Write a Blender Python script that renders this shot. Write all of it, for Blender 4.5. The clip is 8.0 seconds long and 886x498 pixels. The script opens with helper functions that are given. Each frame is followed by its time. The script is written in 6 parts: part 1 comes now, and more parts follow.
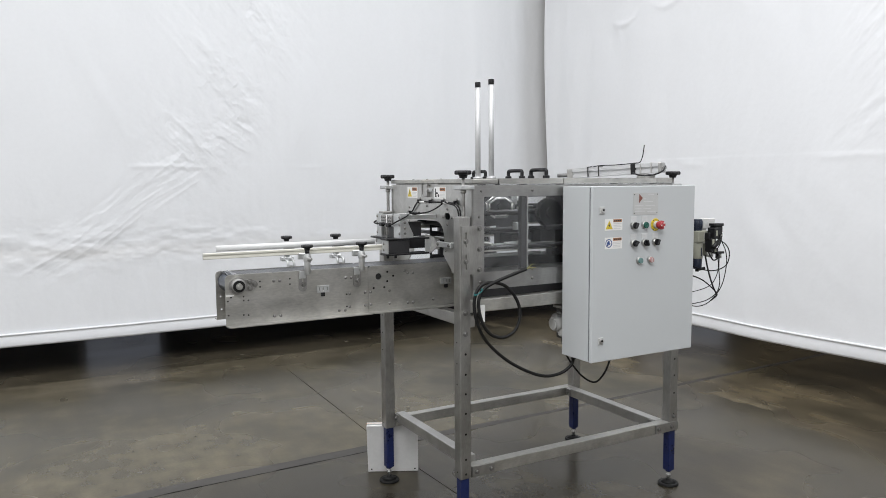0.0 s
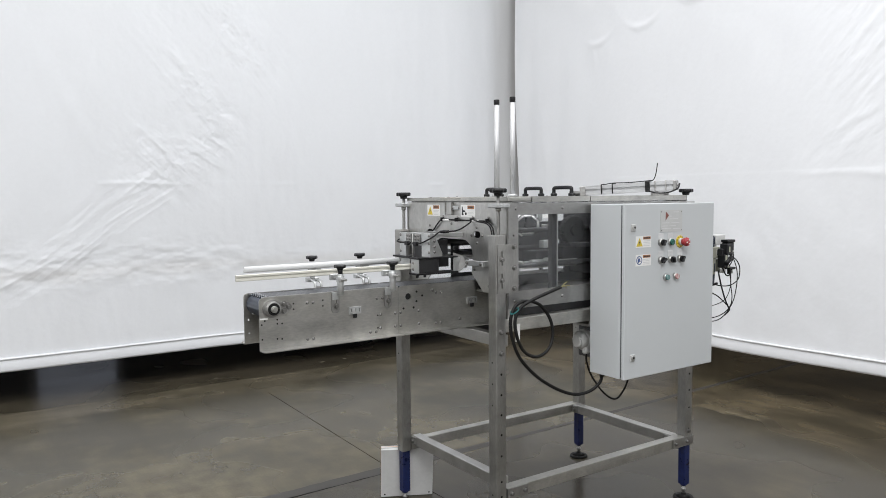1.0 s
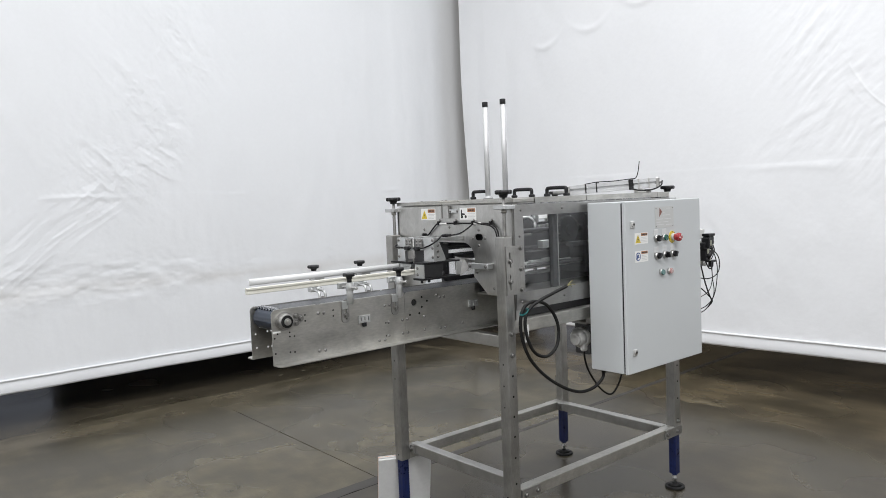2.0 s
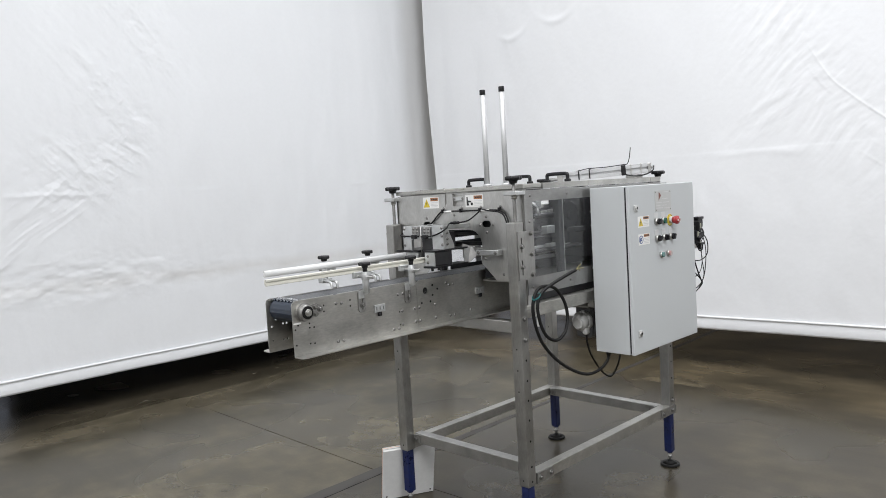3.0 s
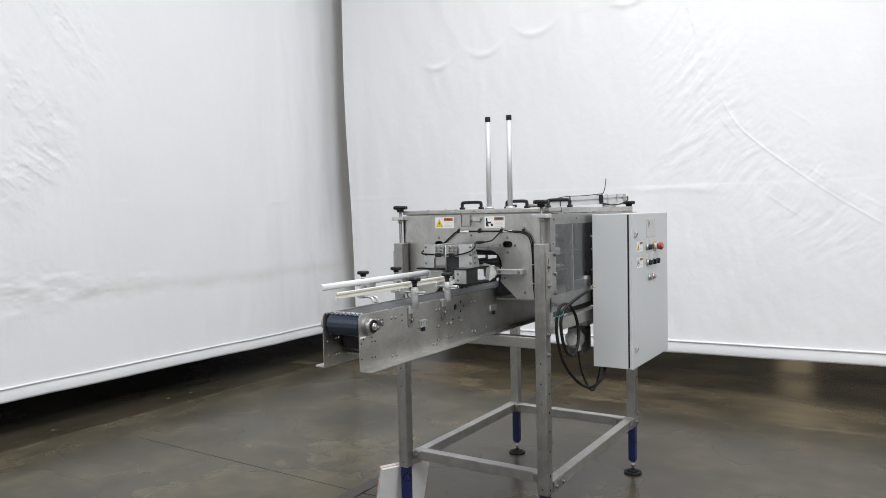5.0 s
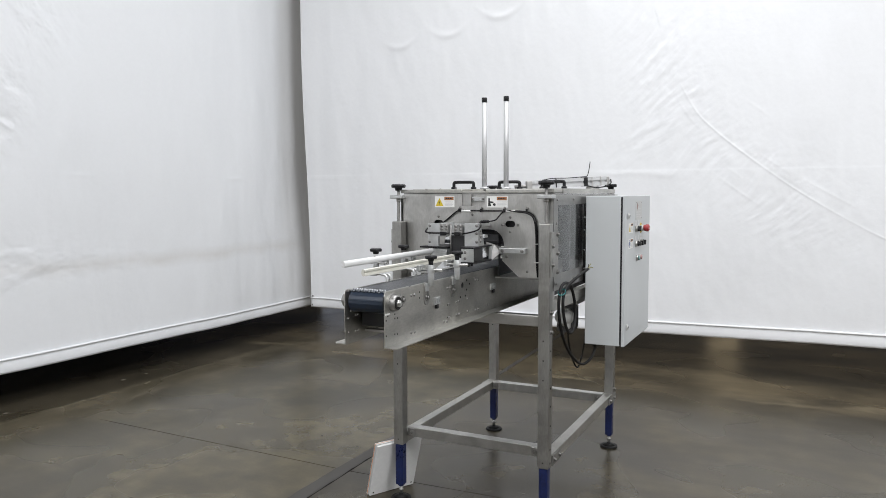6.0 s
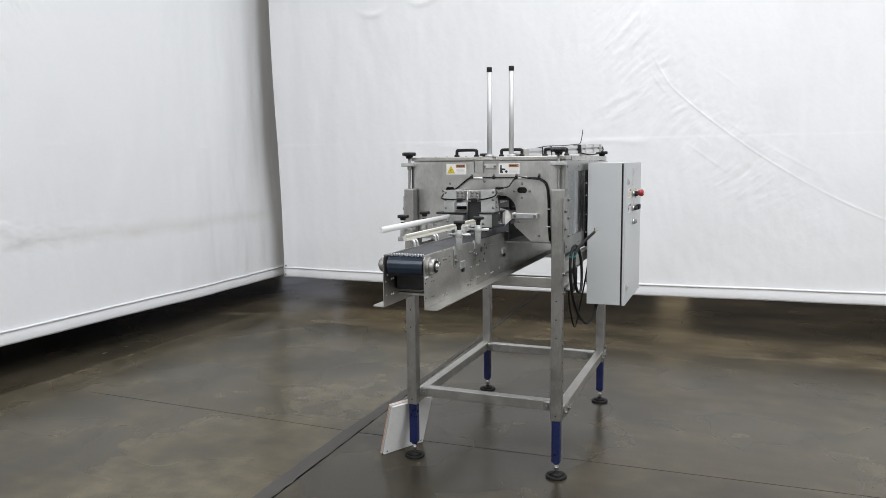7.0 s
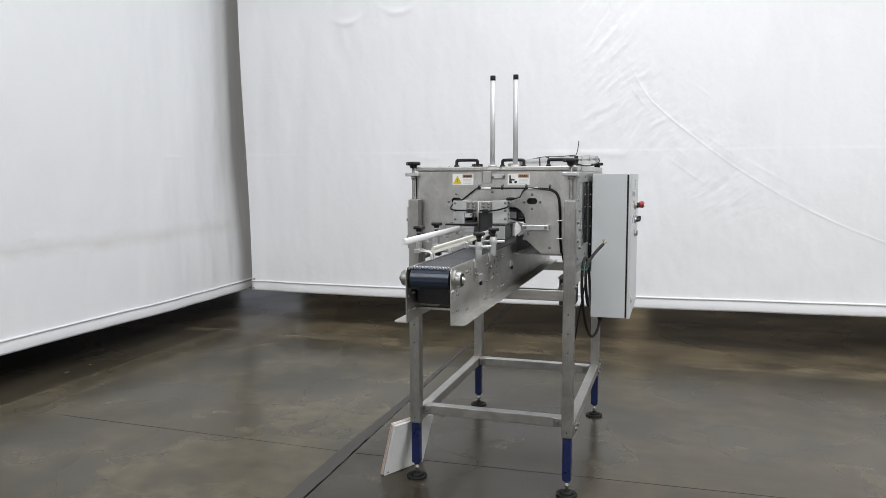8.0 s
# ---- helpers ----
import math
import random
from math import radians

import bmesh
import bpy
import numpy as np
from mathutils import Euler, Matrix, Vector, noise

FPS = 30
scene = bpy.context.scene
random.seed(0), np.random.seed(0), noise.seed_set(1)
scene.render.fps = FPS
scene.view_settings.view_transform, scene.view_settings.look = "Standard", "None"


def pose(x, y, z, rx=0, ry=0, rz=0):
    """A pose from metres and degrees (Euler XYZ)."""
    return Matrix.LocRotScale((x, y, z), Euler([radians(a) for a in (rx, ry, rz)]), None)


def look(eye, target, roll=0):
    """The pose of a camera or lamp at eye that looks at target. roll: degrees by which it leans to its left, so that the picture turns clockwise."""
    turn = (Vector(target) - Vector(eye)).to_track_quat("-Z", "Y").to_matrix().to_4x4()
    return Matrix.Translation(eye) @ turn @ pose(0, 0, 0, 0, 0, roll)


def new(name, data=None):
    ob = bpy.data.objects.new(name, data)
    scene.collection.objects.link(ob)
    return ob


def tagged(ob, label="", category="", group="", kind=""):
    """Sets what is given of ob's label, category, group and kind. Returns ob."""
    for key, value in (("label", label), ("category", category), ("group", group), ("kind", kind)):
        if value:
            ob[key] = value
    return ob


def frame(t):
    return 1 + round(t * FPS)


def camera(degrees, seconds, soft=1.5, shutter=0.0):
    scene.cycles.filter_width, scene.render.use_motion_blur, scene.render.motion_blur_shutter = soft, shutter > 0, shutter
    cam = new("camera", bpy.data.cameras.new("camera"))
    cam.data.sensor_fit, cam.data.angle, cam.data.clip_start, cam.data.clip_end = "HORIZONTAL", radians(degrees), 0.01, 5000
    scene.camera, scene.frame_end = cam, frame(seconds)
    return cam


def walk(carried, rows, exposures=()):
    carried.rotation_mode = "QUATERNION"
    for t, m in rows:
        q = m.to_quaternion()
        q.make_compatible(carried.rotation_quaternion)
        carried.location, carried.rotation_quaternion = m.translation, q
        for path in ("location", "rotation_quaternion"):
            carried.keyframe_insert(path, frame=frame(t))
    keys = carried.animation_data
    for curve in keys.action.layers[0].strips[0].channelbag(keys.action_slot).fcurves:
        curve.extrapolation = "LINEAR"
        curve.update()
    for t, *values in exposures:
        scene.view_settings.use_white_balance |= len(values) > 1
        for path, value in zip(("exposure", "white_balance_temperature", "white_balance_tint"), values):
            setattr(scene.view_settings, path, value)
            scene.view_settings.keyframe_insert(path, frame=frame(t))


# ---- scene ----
cam = camera(62.2, 8.0, 0.9)
PATH = [
    (0, (-1.379, -2.326, 1.377), (-0.411, -0.585, 1.196), -0.4),
    (0.5, (-1.526, -2.21, 1.362), (-0.488, -0.506, 1.226), -0.4),
    (1, (-1.67, -2.095, 1.387), (-0.548, -0.445, 1.248), -0.5),
    (1.2, (-1.729, -2.082, 1.394), (-0.569, -0.458, 1.26), -0.5),
    (2.3, (-1.929, -1.82, 1.388), (-0.61, -0.322, 1.257), -2.6),
    (2.5, (-1.937, -1.801, 1.389), (-0.610, -0.310, 1.258), -2.5),
    (3, (-2.092, -1.711, 1.372), (-0.684, -0.298, 1.221), -3.4),
    (3.5, (-2.223, -1.607, 1.398), (-0.727, -0.286, 1.278), -3.4),
    (4, (-2.332, -1.456, 1.390), (-0.783, -0.197, 1.278), -0.8),
    (4.5, (-2.459, -1.326, 1.393), (-0.852, -0.139, 1.289), -0.4),
    (4.7, (-2.532, -1.276, 1.378), (-0.893, -0.133, 1.287), -0.7),
    (5.8, (-2.755, -0.986, 1.374), (-0.981, -0.074, 1.222), -0.8),
    (6, (-2.796, -0.928, 1.368), (-1.012, -0.037, 1.219), -0.2),
    (6.5, (-2.955, -0.794, 1.359), (-1.140, 0.012, 1.122), -1.2),
    (7, (-3.022, -0.682, 1.364), (-1.179, 0.057, 1.131), -0.6),
    (7.5, (-3.015, -0.532, 1.353), (-1.144, 0.150, 1.160), -0.4),
    (8, (-3.013, -0.402, 1.355), (-1.117, 0.201, 1.154), -0.2),
]
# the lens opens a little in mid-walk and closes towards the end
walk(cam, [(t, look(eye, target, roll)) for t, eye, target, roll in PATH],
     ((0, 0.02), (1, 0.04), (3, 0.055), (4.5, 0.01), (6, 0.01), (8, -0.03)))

# ---- light ----
world = bpy.data.worlds.new("hall_air")
world.use_nodes = True
world.node_tree.nodes["Background"].inputs[0].default_value = (0.9, 0.95, 1.0, 1)
world.node_tree.nodes["Background"].inputs[1].default_value = 0.02
scene.world = world


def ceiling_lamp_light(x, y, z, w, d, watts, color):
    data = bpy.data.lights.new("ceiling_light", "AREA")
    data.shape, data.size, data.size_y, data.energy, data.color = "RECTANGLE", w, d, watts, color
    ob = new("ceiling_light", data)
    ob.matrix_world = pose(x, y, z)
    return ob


COOL = (0.972, 0.978, 1.0)
for lx, ly, watts in ((-4.0, -4.0, 256), (-2.5, -4.8, 256), (-6.3, 1.9, 228), (0.35, -0.24, 207)):
    ceiling_lamp_light(lx, ly, 5.6, 3.2, 3.2, watts, COOL)
# unseen lamp behind the east curtain, added to brighten the floor under its hem
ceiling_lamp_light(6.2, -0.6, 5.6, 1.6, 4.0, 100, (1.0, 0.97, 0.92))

# ---- materials ----


def material(name, color, rough=0.5, metal=0.0, var=0.08, scale=6.0, fine=120.0, bump=0.0, rvar=0.08,
             stretch=(1, 1, 1), tint=None, spec=0.5, coat=0.0):
    m = bpy.data.materials.new(name)
    m.use_nodes = True
    nt = m.node_tree
    bsdf = nt.nodes["Principled BSDF"]
    bsdf.inputs["Metallic"].default_value = metal
    bsdf.inputs["Specular IOR Level"].default_value = spec
    bsdf.inputs["Coat Weight"].default_value = coat
    co = nt.nodes.new("ShaderNodeTexCoord")
    mp = nt.nodes.new("ShaderNodeMapping")
    mp.inputs["Scale"].default_value = stretch
    nt.links.new(co.outputs["Object"], mp.inputs["Vector"])
    n1 = nt.nodes.new("ShaderNodeTexNoise")
    n1.inputs["Scale"].default_value, n1.inputs["Detail"].default_value = scale, 5
    n2 = nt.nodes.new("ShaderNodeTexNoise")
    n2.inputs["Scale"].default_value, n2.inputs["Detail"].default_value = fine, 3
    for n in (n1, n2):
        nt.links.new(mp.outputs[0], n.inputs["Vector"])
    both = nt.nodes.new("ShaderNodeMath")
    both.operation = "MULTIPLY_ADD"
    nt.links.new(n2.outputs["Fac"], both.inputs[0])
    both.inputs[1].default_value = 0.45
    half = nt.nodes.new("ShaderNodeMath")
    half.operation = "MULTIPLY"
    nt.links.new(n1.outputs["Fac"], half.inputs[0])
    half.inputs[1].default_value = 0.55
    nt.links.new(half.outputs[0], both.inputs[2])
    ramp = nt.nodes.new("ShaderNodeValToRGB")
    ramp.color_ramp.elements[0].position, ramp.color_ramp.elements[1].position = 0.32, 0.68
    other = tint or color
    ramp.color_ramp.elements[0].color = (*[c * (1 - var) for c in color], 1)
    ramp.color_ramp.elements[1].color = (*[min(1, c * (1 + var)) for c in other], 1)
    nt.links.new(both.outputs[0], ramp.inputs[0])
    colour = ramp.outputs[0]
    if metal > 0.8:
        # cloudy handling marks on bare metal
        n3 = nt.nodes.new("ShaderNodeTexNoise")
        n3.inputs["Scale"].default_value, n3.inputs["Detail"].default_value, n3.inputs["Roughness"].default_value = 11, 6, 0.62
        n3.inputs["Distortion"].default_value = 0.6
        nt.links.new(co.outputs["Object"], n3.inputs["Vector"])
        sm = nt.nodes.new("ShaderNodeValToRGB")
        sm.color_ramp.elements[0].position, sm.color_ramp.elements[1].position = 0.36, 0.62
        sm.color_ramp.elements[0].color, sm.color_ramp.elements[1].color = (0.84, 0.84, 0.83, 1), (1.05, 1.05, 1.05, 1)
        nt.links.new(n3.outputs["Fac"], sm.inputs[0])
        mu = nt.nodes.new("ShaderNodeMix")
        mu.data_type, mu.blend_type = "RGBA", "MULTIPLY"
        mu.inputs["Factor"].default_value = 1.0
        nt.links.new(colour, mu.inputs[6])
        nt.links.new(sm.outputs[0], mu.inputs[7])
        colour = mu.outputs[2]
        blend = nt.nodes.new("ShaderNodeMath")
        blend.operation = "MULTIPLY_ADD"
        nt.links.new(n3.outputs["Fac"], blend.inputs[0])
        blend.inputs[1].default_value = 0.7
        part_r = nt.nodes.new("ShaderNodeMath")
        part_r.operation = "MULTIPLY"
        nt.links.new(both.outputs[0], part_r.inputs[0])
        part_r.inputs[1].default_value = 0.3
        nt.links.new(part_r.outputs[0], blend.inputs[2])
        gloss = blend.outputs[0]
    else:
        gloss = both.outputs[0]
    nt.links.new(colour, bsdf.inputs["Base Color"])
    rr = nt.nodes.new("ShaderNodeMapRange")
    rr.inputs["From Min"].default_value, rr.inputs["From Max"].default_value = 0.3, 0.7
    rr.inputs["To Min"].default_value, rr.inputs["To Max"].default_value = max(0.03, rough - rvar), min(1, rough + rvar)
    nt.links.new(gloss, rr.inputs[0])
    nt.links.new(rr.outputs[0], bsdf.inputs["Roughness"])
    if bump:
        b = nt.nodes.new("ShaderNodeBump")
        b.inputs["Strength"].default_value, b.inputs["Distance"].default_value = 1.0, bump
        nt.links.new(both.outputs[0], b.inputs["Height"])
        nt.links.new(b.outputs[0], bsdf.inputs["Normal"])
    return m


STEEL_G = material("satin_guard_steel", (0.40, 0.397, 0.39), 0.40, 1.0, 0.10, 3.5, 60, 0.00006, 0.06, (0.7, 6, 6))
STEEL = material("brushed_stainless", (0.55, 0.545, 0.53), 0.38, 1.0, 0.12, 3, 45, 0.00008, 0.09, (5, 5, 1.0))
STEEL_L = material("weathered_stainless", (0.41, 0.405, 0.39), 0.42, 1.0, 0.17, 3, 45, 0.00008, 0.09, (5, 5, 1.0))
STEEL_H = material("brushed_stainless_long", (0.515, 0.51, 0.495), 0.45, 1.0, 0.14, 3.2, 60, 0.00006, 0.08, (0.9, 3, 3), tint=(0.54, 0.53, 0.495))
STEEL_D = material("dull_steel", (0.40, 0.395, 0.385), 0.44, 1.0, 0.14, 9, 80, 0.0001, 0.1)
BRIGHT = material("bright_zinc", (0.58, 0.575, 0.56), 0.33, 1.0, 0.08, 30, 200, 0, 0.06)
ALU = material("anodised_aluminium", (0.62, 0.63, 0.63), 0.42, 0.9, 0.06, 12, 150, 0, 0.05, (8, 1, 1))
TUBE_ALU = material("silver_tube", (0.58, 0.585, 0.59), 0.55, 0.6, 0.06, 12, 120, 0, 0.05, (1, 1, 0.2))
BLUE = material("blue_paint", (0.007, 0.014, 0.070), 0.36, 0.0, 0.5, 14, 90, 0.0003, 0.15)
RUBBER = material("black_rubber", (0.010, 0.010, 0.010), 0.55, 0.0, 0.3, 30, 200, 0.0002, spec=0.25)
BLACK = material("black_plastic", (0.010, 0.010, 0.011), 0.4, 0.0, 0.25, 40, 200, 0.0001, spec=0.35)
SCREW_M = material("worn_screw_steel", (0.30, 0.295, 0.285), 0.48, 1.0, 0.12, 60, 200)
DARK = material("dark_anodised", (0.034, 0.034, 0.036), 0.38, 0.3, 0.2, 20, 120, 0)
HOLE = material("hole_shadowed_inside", (0.006, 0.006, 0.006), 0.9, 0.0, 0.1)
CABINET = material("grey_powder_coat", (0.53, 0.552, 0.56), 0.42, 0.0, 0.02, 3, 500, 0.00012, 0.04)
WHITE_P = material("white_plastic", (0.78, 0.78, 0.76), 0.4, 0.0, 0.04, 10, 80)
CREAM = material("cream_plastic_rail", (0.64, 0.63, 0.565), 0.38, 0.0, 0.05, 8, 60, 0, 0.06, (0.4, 6, 6))
WHITE_R = material("white_plastic_rail", (0.70, 0.705, 0.70), 0.38, 0.0, 0.04, 8, 60, 0, 0.06, (0.4, 6, 6))
BELT = material("blue_black_belt", (0.010, 0.019, 0.037), 0.30, 0.0, 0.10, 6, 40, 0.0, 0.04, spec=0.6)
KNUCKLE = material("hinge_plastic_glint", (0.36, 0.37, 0.39), 0.27, 0.7, 0.2, 60, 160, spec=1.0, coat=1.0)
KNUCKLE_D = material("glossy_hinge_plastic", (0.02, 0.03, 0.045), 0.18, 0.0, 0.2, 60, 160, spec=1.0, coat=1.0)
BELT_TOP = material("grey_belt_sheen", (0.046, 0.049, 0.055), 0.36, 0.0, 0.25, 10, 120, 0.0002, 0.1)
BOARD = material("white_board", (0.76, 0.76, 0.75), 0.45, 0.0, 0.05, 9, 60, 0.0003)
FOAM = material("orange_board_core", (0.60, 0.30, 0.17), 0.7, 0.0, 0.1, 30, 90)
LABEL = material("label_white", (0.80, 0.80, 0.78), 0.35, 0.0, 0.03, 20, 90)
YELLOW = material("label_yellow", (0.62, 0.47, 0.03), 0.35, 0.0, 0.06, 20, 90)
ORANGE = material("label_orange", (0.36, 0.16, 0.07), 0.4, 0.0, 0.08, 20, 90)
LEGEND = material("legend_grey", (0.60, 0.61, 0.61), 0.4, 0.0, 0.03, 20, 90)
INNER = material("grey_inner_paint", (0.024, 0.025, 0.027), 0.5, 0.0, 0.2, 8, 60, 0.0002)
INK = material("label_ink", (0.02, 0.02, 0.022), 0.45)
GREY_INK = material("label_grey_print", (0.60, 0.60, 0.60), 0.45)
SIGN_BLUE = material("label_blue", (0.02, 0.06, 0.22), 0.4)
RED = material("red_button", (0.36, 0.035, 0.04), 0.38, 0.0, 0.08)
GREEN = material("green_button", (0.01, 0.10, 0.07), 0.3, 0.0, 0.1)
PALE_RED = material("pale_red_lens", (0.45, 0.27, 0.26), 0.25, 0.0, 0.05)
PALE_GREEN = material("pale_green_lens", (0.12, 0.23, 0.22), 0.25, 0.0, 0.05)
PLATE_M = material("etched_nameplate", (0.53, 0.535, 0.525), 0.42, 0.3, 0.05, 30, 200)
RUST = material("plate_emblem", (0.20, 0.07, 0.05), 0.5)
TEAL = material("teal_tie", (0.01, 0.17, 0.17), 0.4)
COPPER = material("earth_wire", (0.24, 0.22, 0.09), 0.4)
OLIVE = material("pale_valve_body", (0.33, 0.33, 0.27), 0.45, 0.0, 0.08)
GREY_CAP = material("grey_motor_cap", (0.58, 0.58, 0.565), 0.45, 0.0, 0.08)
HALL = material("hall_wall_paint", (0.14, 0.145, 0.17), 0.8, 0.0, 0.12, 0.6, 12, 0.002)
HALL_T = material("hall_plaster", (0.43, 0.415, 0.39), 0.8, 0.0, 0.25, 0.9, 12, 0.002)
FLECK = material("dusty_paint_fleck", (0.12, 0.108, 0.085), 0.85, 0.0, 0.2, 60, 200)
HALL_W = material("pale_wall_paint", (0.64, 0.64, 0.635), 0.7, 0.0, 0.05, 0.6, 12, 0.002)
FILLER = material("joint_filler", (0.054, 0.050, 0.045), 0.55, 0.0, 0.25, 4, 60, 0.0006)
UNDER = material("joint_dirt", (0.012, 0.011, 0.010), 0.9, 0.0, 0.3, 10, 60)


def pane_material():
    m = bpy.data.materials.new("clear_polycarbonate")
    m.use_nodes = True
    b = m.node_tree.nodes["Principled BSDF"]
    b.inputs["Base Color"].default_value = (0.93, 0.94, 0.945, 1)
    b.inputs["Roughness"].default_value = 0.04
    b.inputs["Transmission Weight"].default_value = 1.0
    b.inputs["IOR"].default_value = 1.42
    return m


PANE = pane_material()


def glow_pane(name, color, strength):
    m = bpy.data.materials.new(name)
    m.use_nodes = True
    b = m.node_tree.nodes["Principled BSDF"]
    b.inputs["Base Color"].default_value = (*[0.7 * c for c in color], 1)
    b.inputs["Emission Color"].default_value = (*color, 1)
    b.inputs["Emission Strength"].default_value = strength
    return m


FRAME_G = material("grey_cast_frame", (0.25, 0.252, 0.255), 0.5, 0.3, 0.1, 14, 120)
PROFILE_A = material("bright_drawn_aluminium", (0.56, 0.565, 0.57), 0.40, 0.45, 0.06, 14, 140)
PALE_M = material("pale_rim_highlight", (0.62, 0.62, 0.61), 0.42, 0.25, 0.06, 20, 140)


def concrete_material():
    m = bpy.data.materials.new("sealed_concrete")
    m.use_nodes = True
    nt = m.node_tree
    L = nt.links.new
    bsdf = nt.nodes["Principled BSDF"]
    co = nt.nodes.new("ShaderNodeTexCoord")

    def noise_tex(scale, detail, rough=0.55, dist=0.0):
        n = nt.nodes.new("ShaderNodeTexNoise")
        n.inputs["Scale"].default_value, n.inputs["Detail"].default_value = scale, detail
        n.inputs["Roughness"].default_value, n.inputs["Distortion"].default_value = rough, dist
        L(co.outputs["Object"], n.inputs["Vector"])
        return n.outputs["Fac"]

    def ramp(src, p0, c0, p1, c1):
        r = nt.nodes.new("ShaderNodeValToRGB")
        r.color_ramp.elements[0].position, r.color_ramp.elements[1].position = p0, p1
        r.color_ramp.elements[0].color, r.color_ramp.elements[1].color = (*c0, 1), (*c1, 1)
        L(src, r.inputs[0])
        return r.outputs[0]

    def mix(fac, a, b, kind="MIX"):
        x = nt.nodes.new("ShaderNodeMix")
        x.data_type, x.blend_type = "RGBA", kind
        if isinstance(fac, float):
            x.inputs["Factor"].default_value = fac
        else:
            L(fac, x.inputs["Factor"])
        L(a, x.inputs[6])
        L(b, x.inputs[7])
        return x.outputs[2]

    def mth(op, a, b=0.0, clamp=False):
        k = nt.nodes.new("ShaderNodeMath")
        k.operation, k.use_clamp = op, clamp
        for i, v in enumerate((a, b)):
            if isinstance(v, (int, float)):
                k.inputs[i].default_value = v
            else:
                L(v, k.inputs[i])
        return k.outputs[0]

    def streaks(stretch, scale, detail, dist=0.3):
        mp = nt.nodes.new("ShaderNodeMapping")
        mp.inputs["Scale"].default_value = stretch
        L(co.outputs["Object"], mp.inputs["Vector"])
        n = nt.nodes.new("ShaderNodeTexNoise")
        n.inputs["Scale"].default_value, n.inputs["Detail"].default_value = scale, detail
        n.inputs["Roughness"].default_value, n.inputs["Distortion"].default_value = 0.6, dist
        L(mp.outputs[0], n.inputs["Vector"])
        return n.outputs["Fac"]

    def band(v, a, b):
        k = nt.nodes.new("ShaderNodeMapRange")
        k.interpolation_type = "SMOOTHSTEP"
        k.inputs["From Min"].default_value, k.inputs["From Max"].default_value = a, b
        L(v, k.inputs[0])
        return k.outputs[0]

    sep = nt.nodes.new("ShaderNodeSeparateXYZ")
    L(co.outputs["Object"], sep.inputs[0])
    X, Y = sep.outputs["X"], sep.outputs["Y"]
    big = noise_tex(0.7, 3, 0.5, 0.1)
    mid = noise_tex(2.0, 3, 0.5, 0.1)
    small = noise_tex(8.0, 3, 0.5)
    fine = noise_tex(70, 4, 0.6)
    along_x = streaks((0.9, 3.0, 1), 1.4, 3, 0.1)
    along_y = streaks((2.0, 0.9, 1), 1.2, 3, 0.15)
    base = ramp(mth("ADD", mth("MULTIPLY", big, 0.6), mth("MULTIPLY", mid, 0.4)), 0.34, (0.043, 0.0385, 0.0280), 0.66, (0.0645, 0.055, 0.0375))
    # each slab was poured in its own shade
    east = ramp(band(X, 0.17, 0.25), 0.0, (0.67, 0.655, 0.63), 1.0, (0.96, 0.945, 0.92))
    north_tone = ramp(band(Y, 1.04, 1.12), 0.0, (1.0, 1.0, 1.0), 1.0, (1.08, 1.065, 0.975))
    slab_tone = mix(band(Y, 1.04, 1.12), east, north_tone)
    base = mix(1.0, base, slab_tone, "MULTIPLY")
    # worn tan patches, most of them along the north side of the filled joint
    wear = mth("ADD", mth("MULTIPLY", mid, 0.82), mth("MULTIPLY", small, 0.18))
    near_joint = mth("MULTIPLY", band(Y, 1.02, 1.18), band(mth("SUBTRACT", 0.0, Y), -2.4, -1.3))
    tan_f = band(mth("ADD", wear, mth("MULTIPLY", near_joint, 0.12)), 0.42, 0.74)
    north = mth("ADD", mth("MULTIPLY", band(Y, 0.95, 1.15), 0.22), 0.26)
    tan = ramp(small, 0.35, (0.117, 0.098, 0.056), 0.68, (0.170, 0.146, 0.087))
    c = mix(mth("MULTIPLY", tan_f, north), base, tan)
    # the grey sealer stops short of both curtains; bare tan concrete lies beyond it
    ys = mth("ADD", Y, mth("ADD", mth("MULTIPLY", mth("SUBTRACT", mid, 0.5), 0.22), mth("MULTIPLY", mth("SUBTRACT", along_x, 0.5), 0.30)))
    bare_n = mth("MULTIPLY", band(ys, 2.92, 3.18), mth("ADD", mth("MULTIPLY", band(along_x, 0.34, 0.60), 0.50), 0.30))
    tan_n = ramp(along_x, 0.36, (0.080, 0.069, 0.047), 0.66, (0.135, 0.116, 0.082))
    c = mix(bare_n, c, tan_n)
    # a straight line under the north curtain, floor colour darker and slicker behind it
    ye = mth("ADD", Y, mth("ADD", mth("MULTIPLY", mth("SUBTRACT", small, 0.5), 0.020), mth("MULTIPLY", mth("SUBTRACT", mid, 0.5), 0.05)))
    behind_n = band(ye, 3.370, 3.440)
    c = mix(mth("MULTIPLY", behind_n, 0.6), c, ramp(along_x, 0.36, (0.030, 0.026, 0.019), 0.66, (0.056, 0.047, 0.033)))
    edge_n = mth("MULTIPLY", band(ye, 3.350, 3.372), band(mth("SUBTRACT", 0.0, ye), -3.398, -3.380))
    c = mix(mth("MULTIPLY", edge_n, mth("ADD", mth("MULTIPLY", band(mid, 0.36, 0.62), 0.38), 0.08)), c, ramp(small, 0.4, (0.12, 0.105, 0.078), 0.6, (0.20, 0.178, 0.135)))
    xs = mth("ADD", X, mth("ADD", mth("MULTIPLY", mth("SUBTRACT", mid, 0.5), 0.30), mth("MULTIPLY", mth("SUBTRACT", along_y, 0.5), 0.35)))
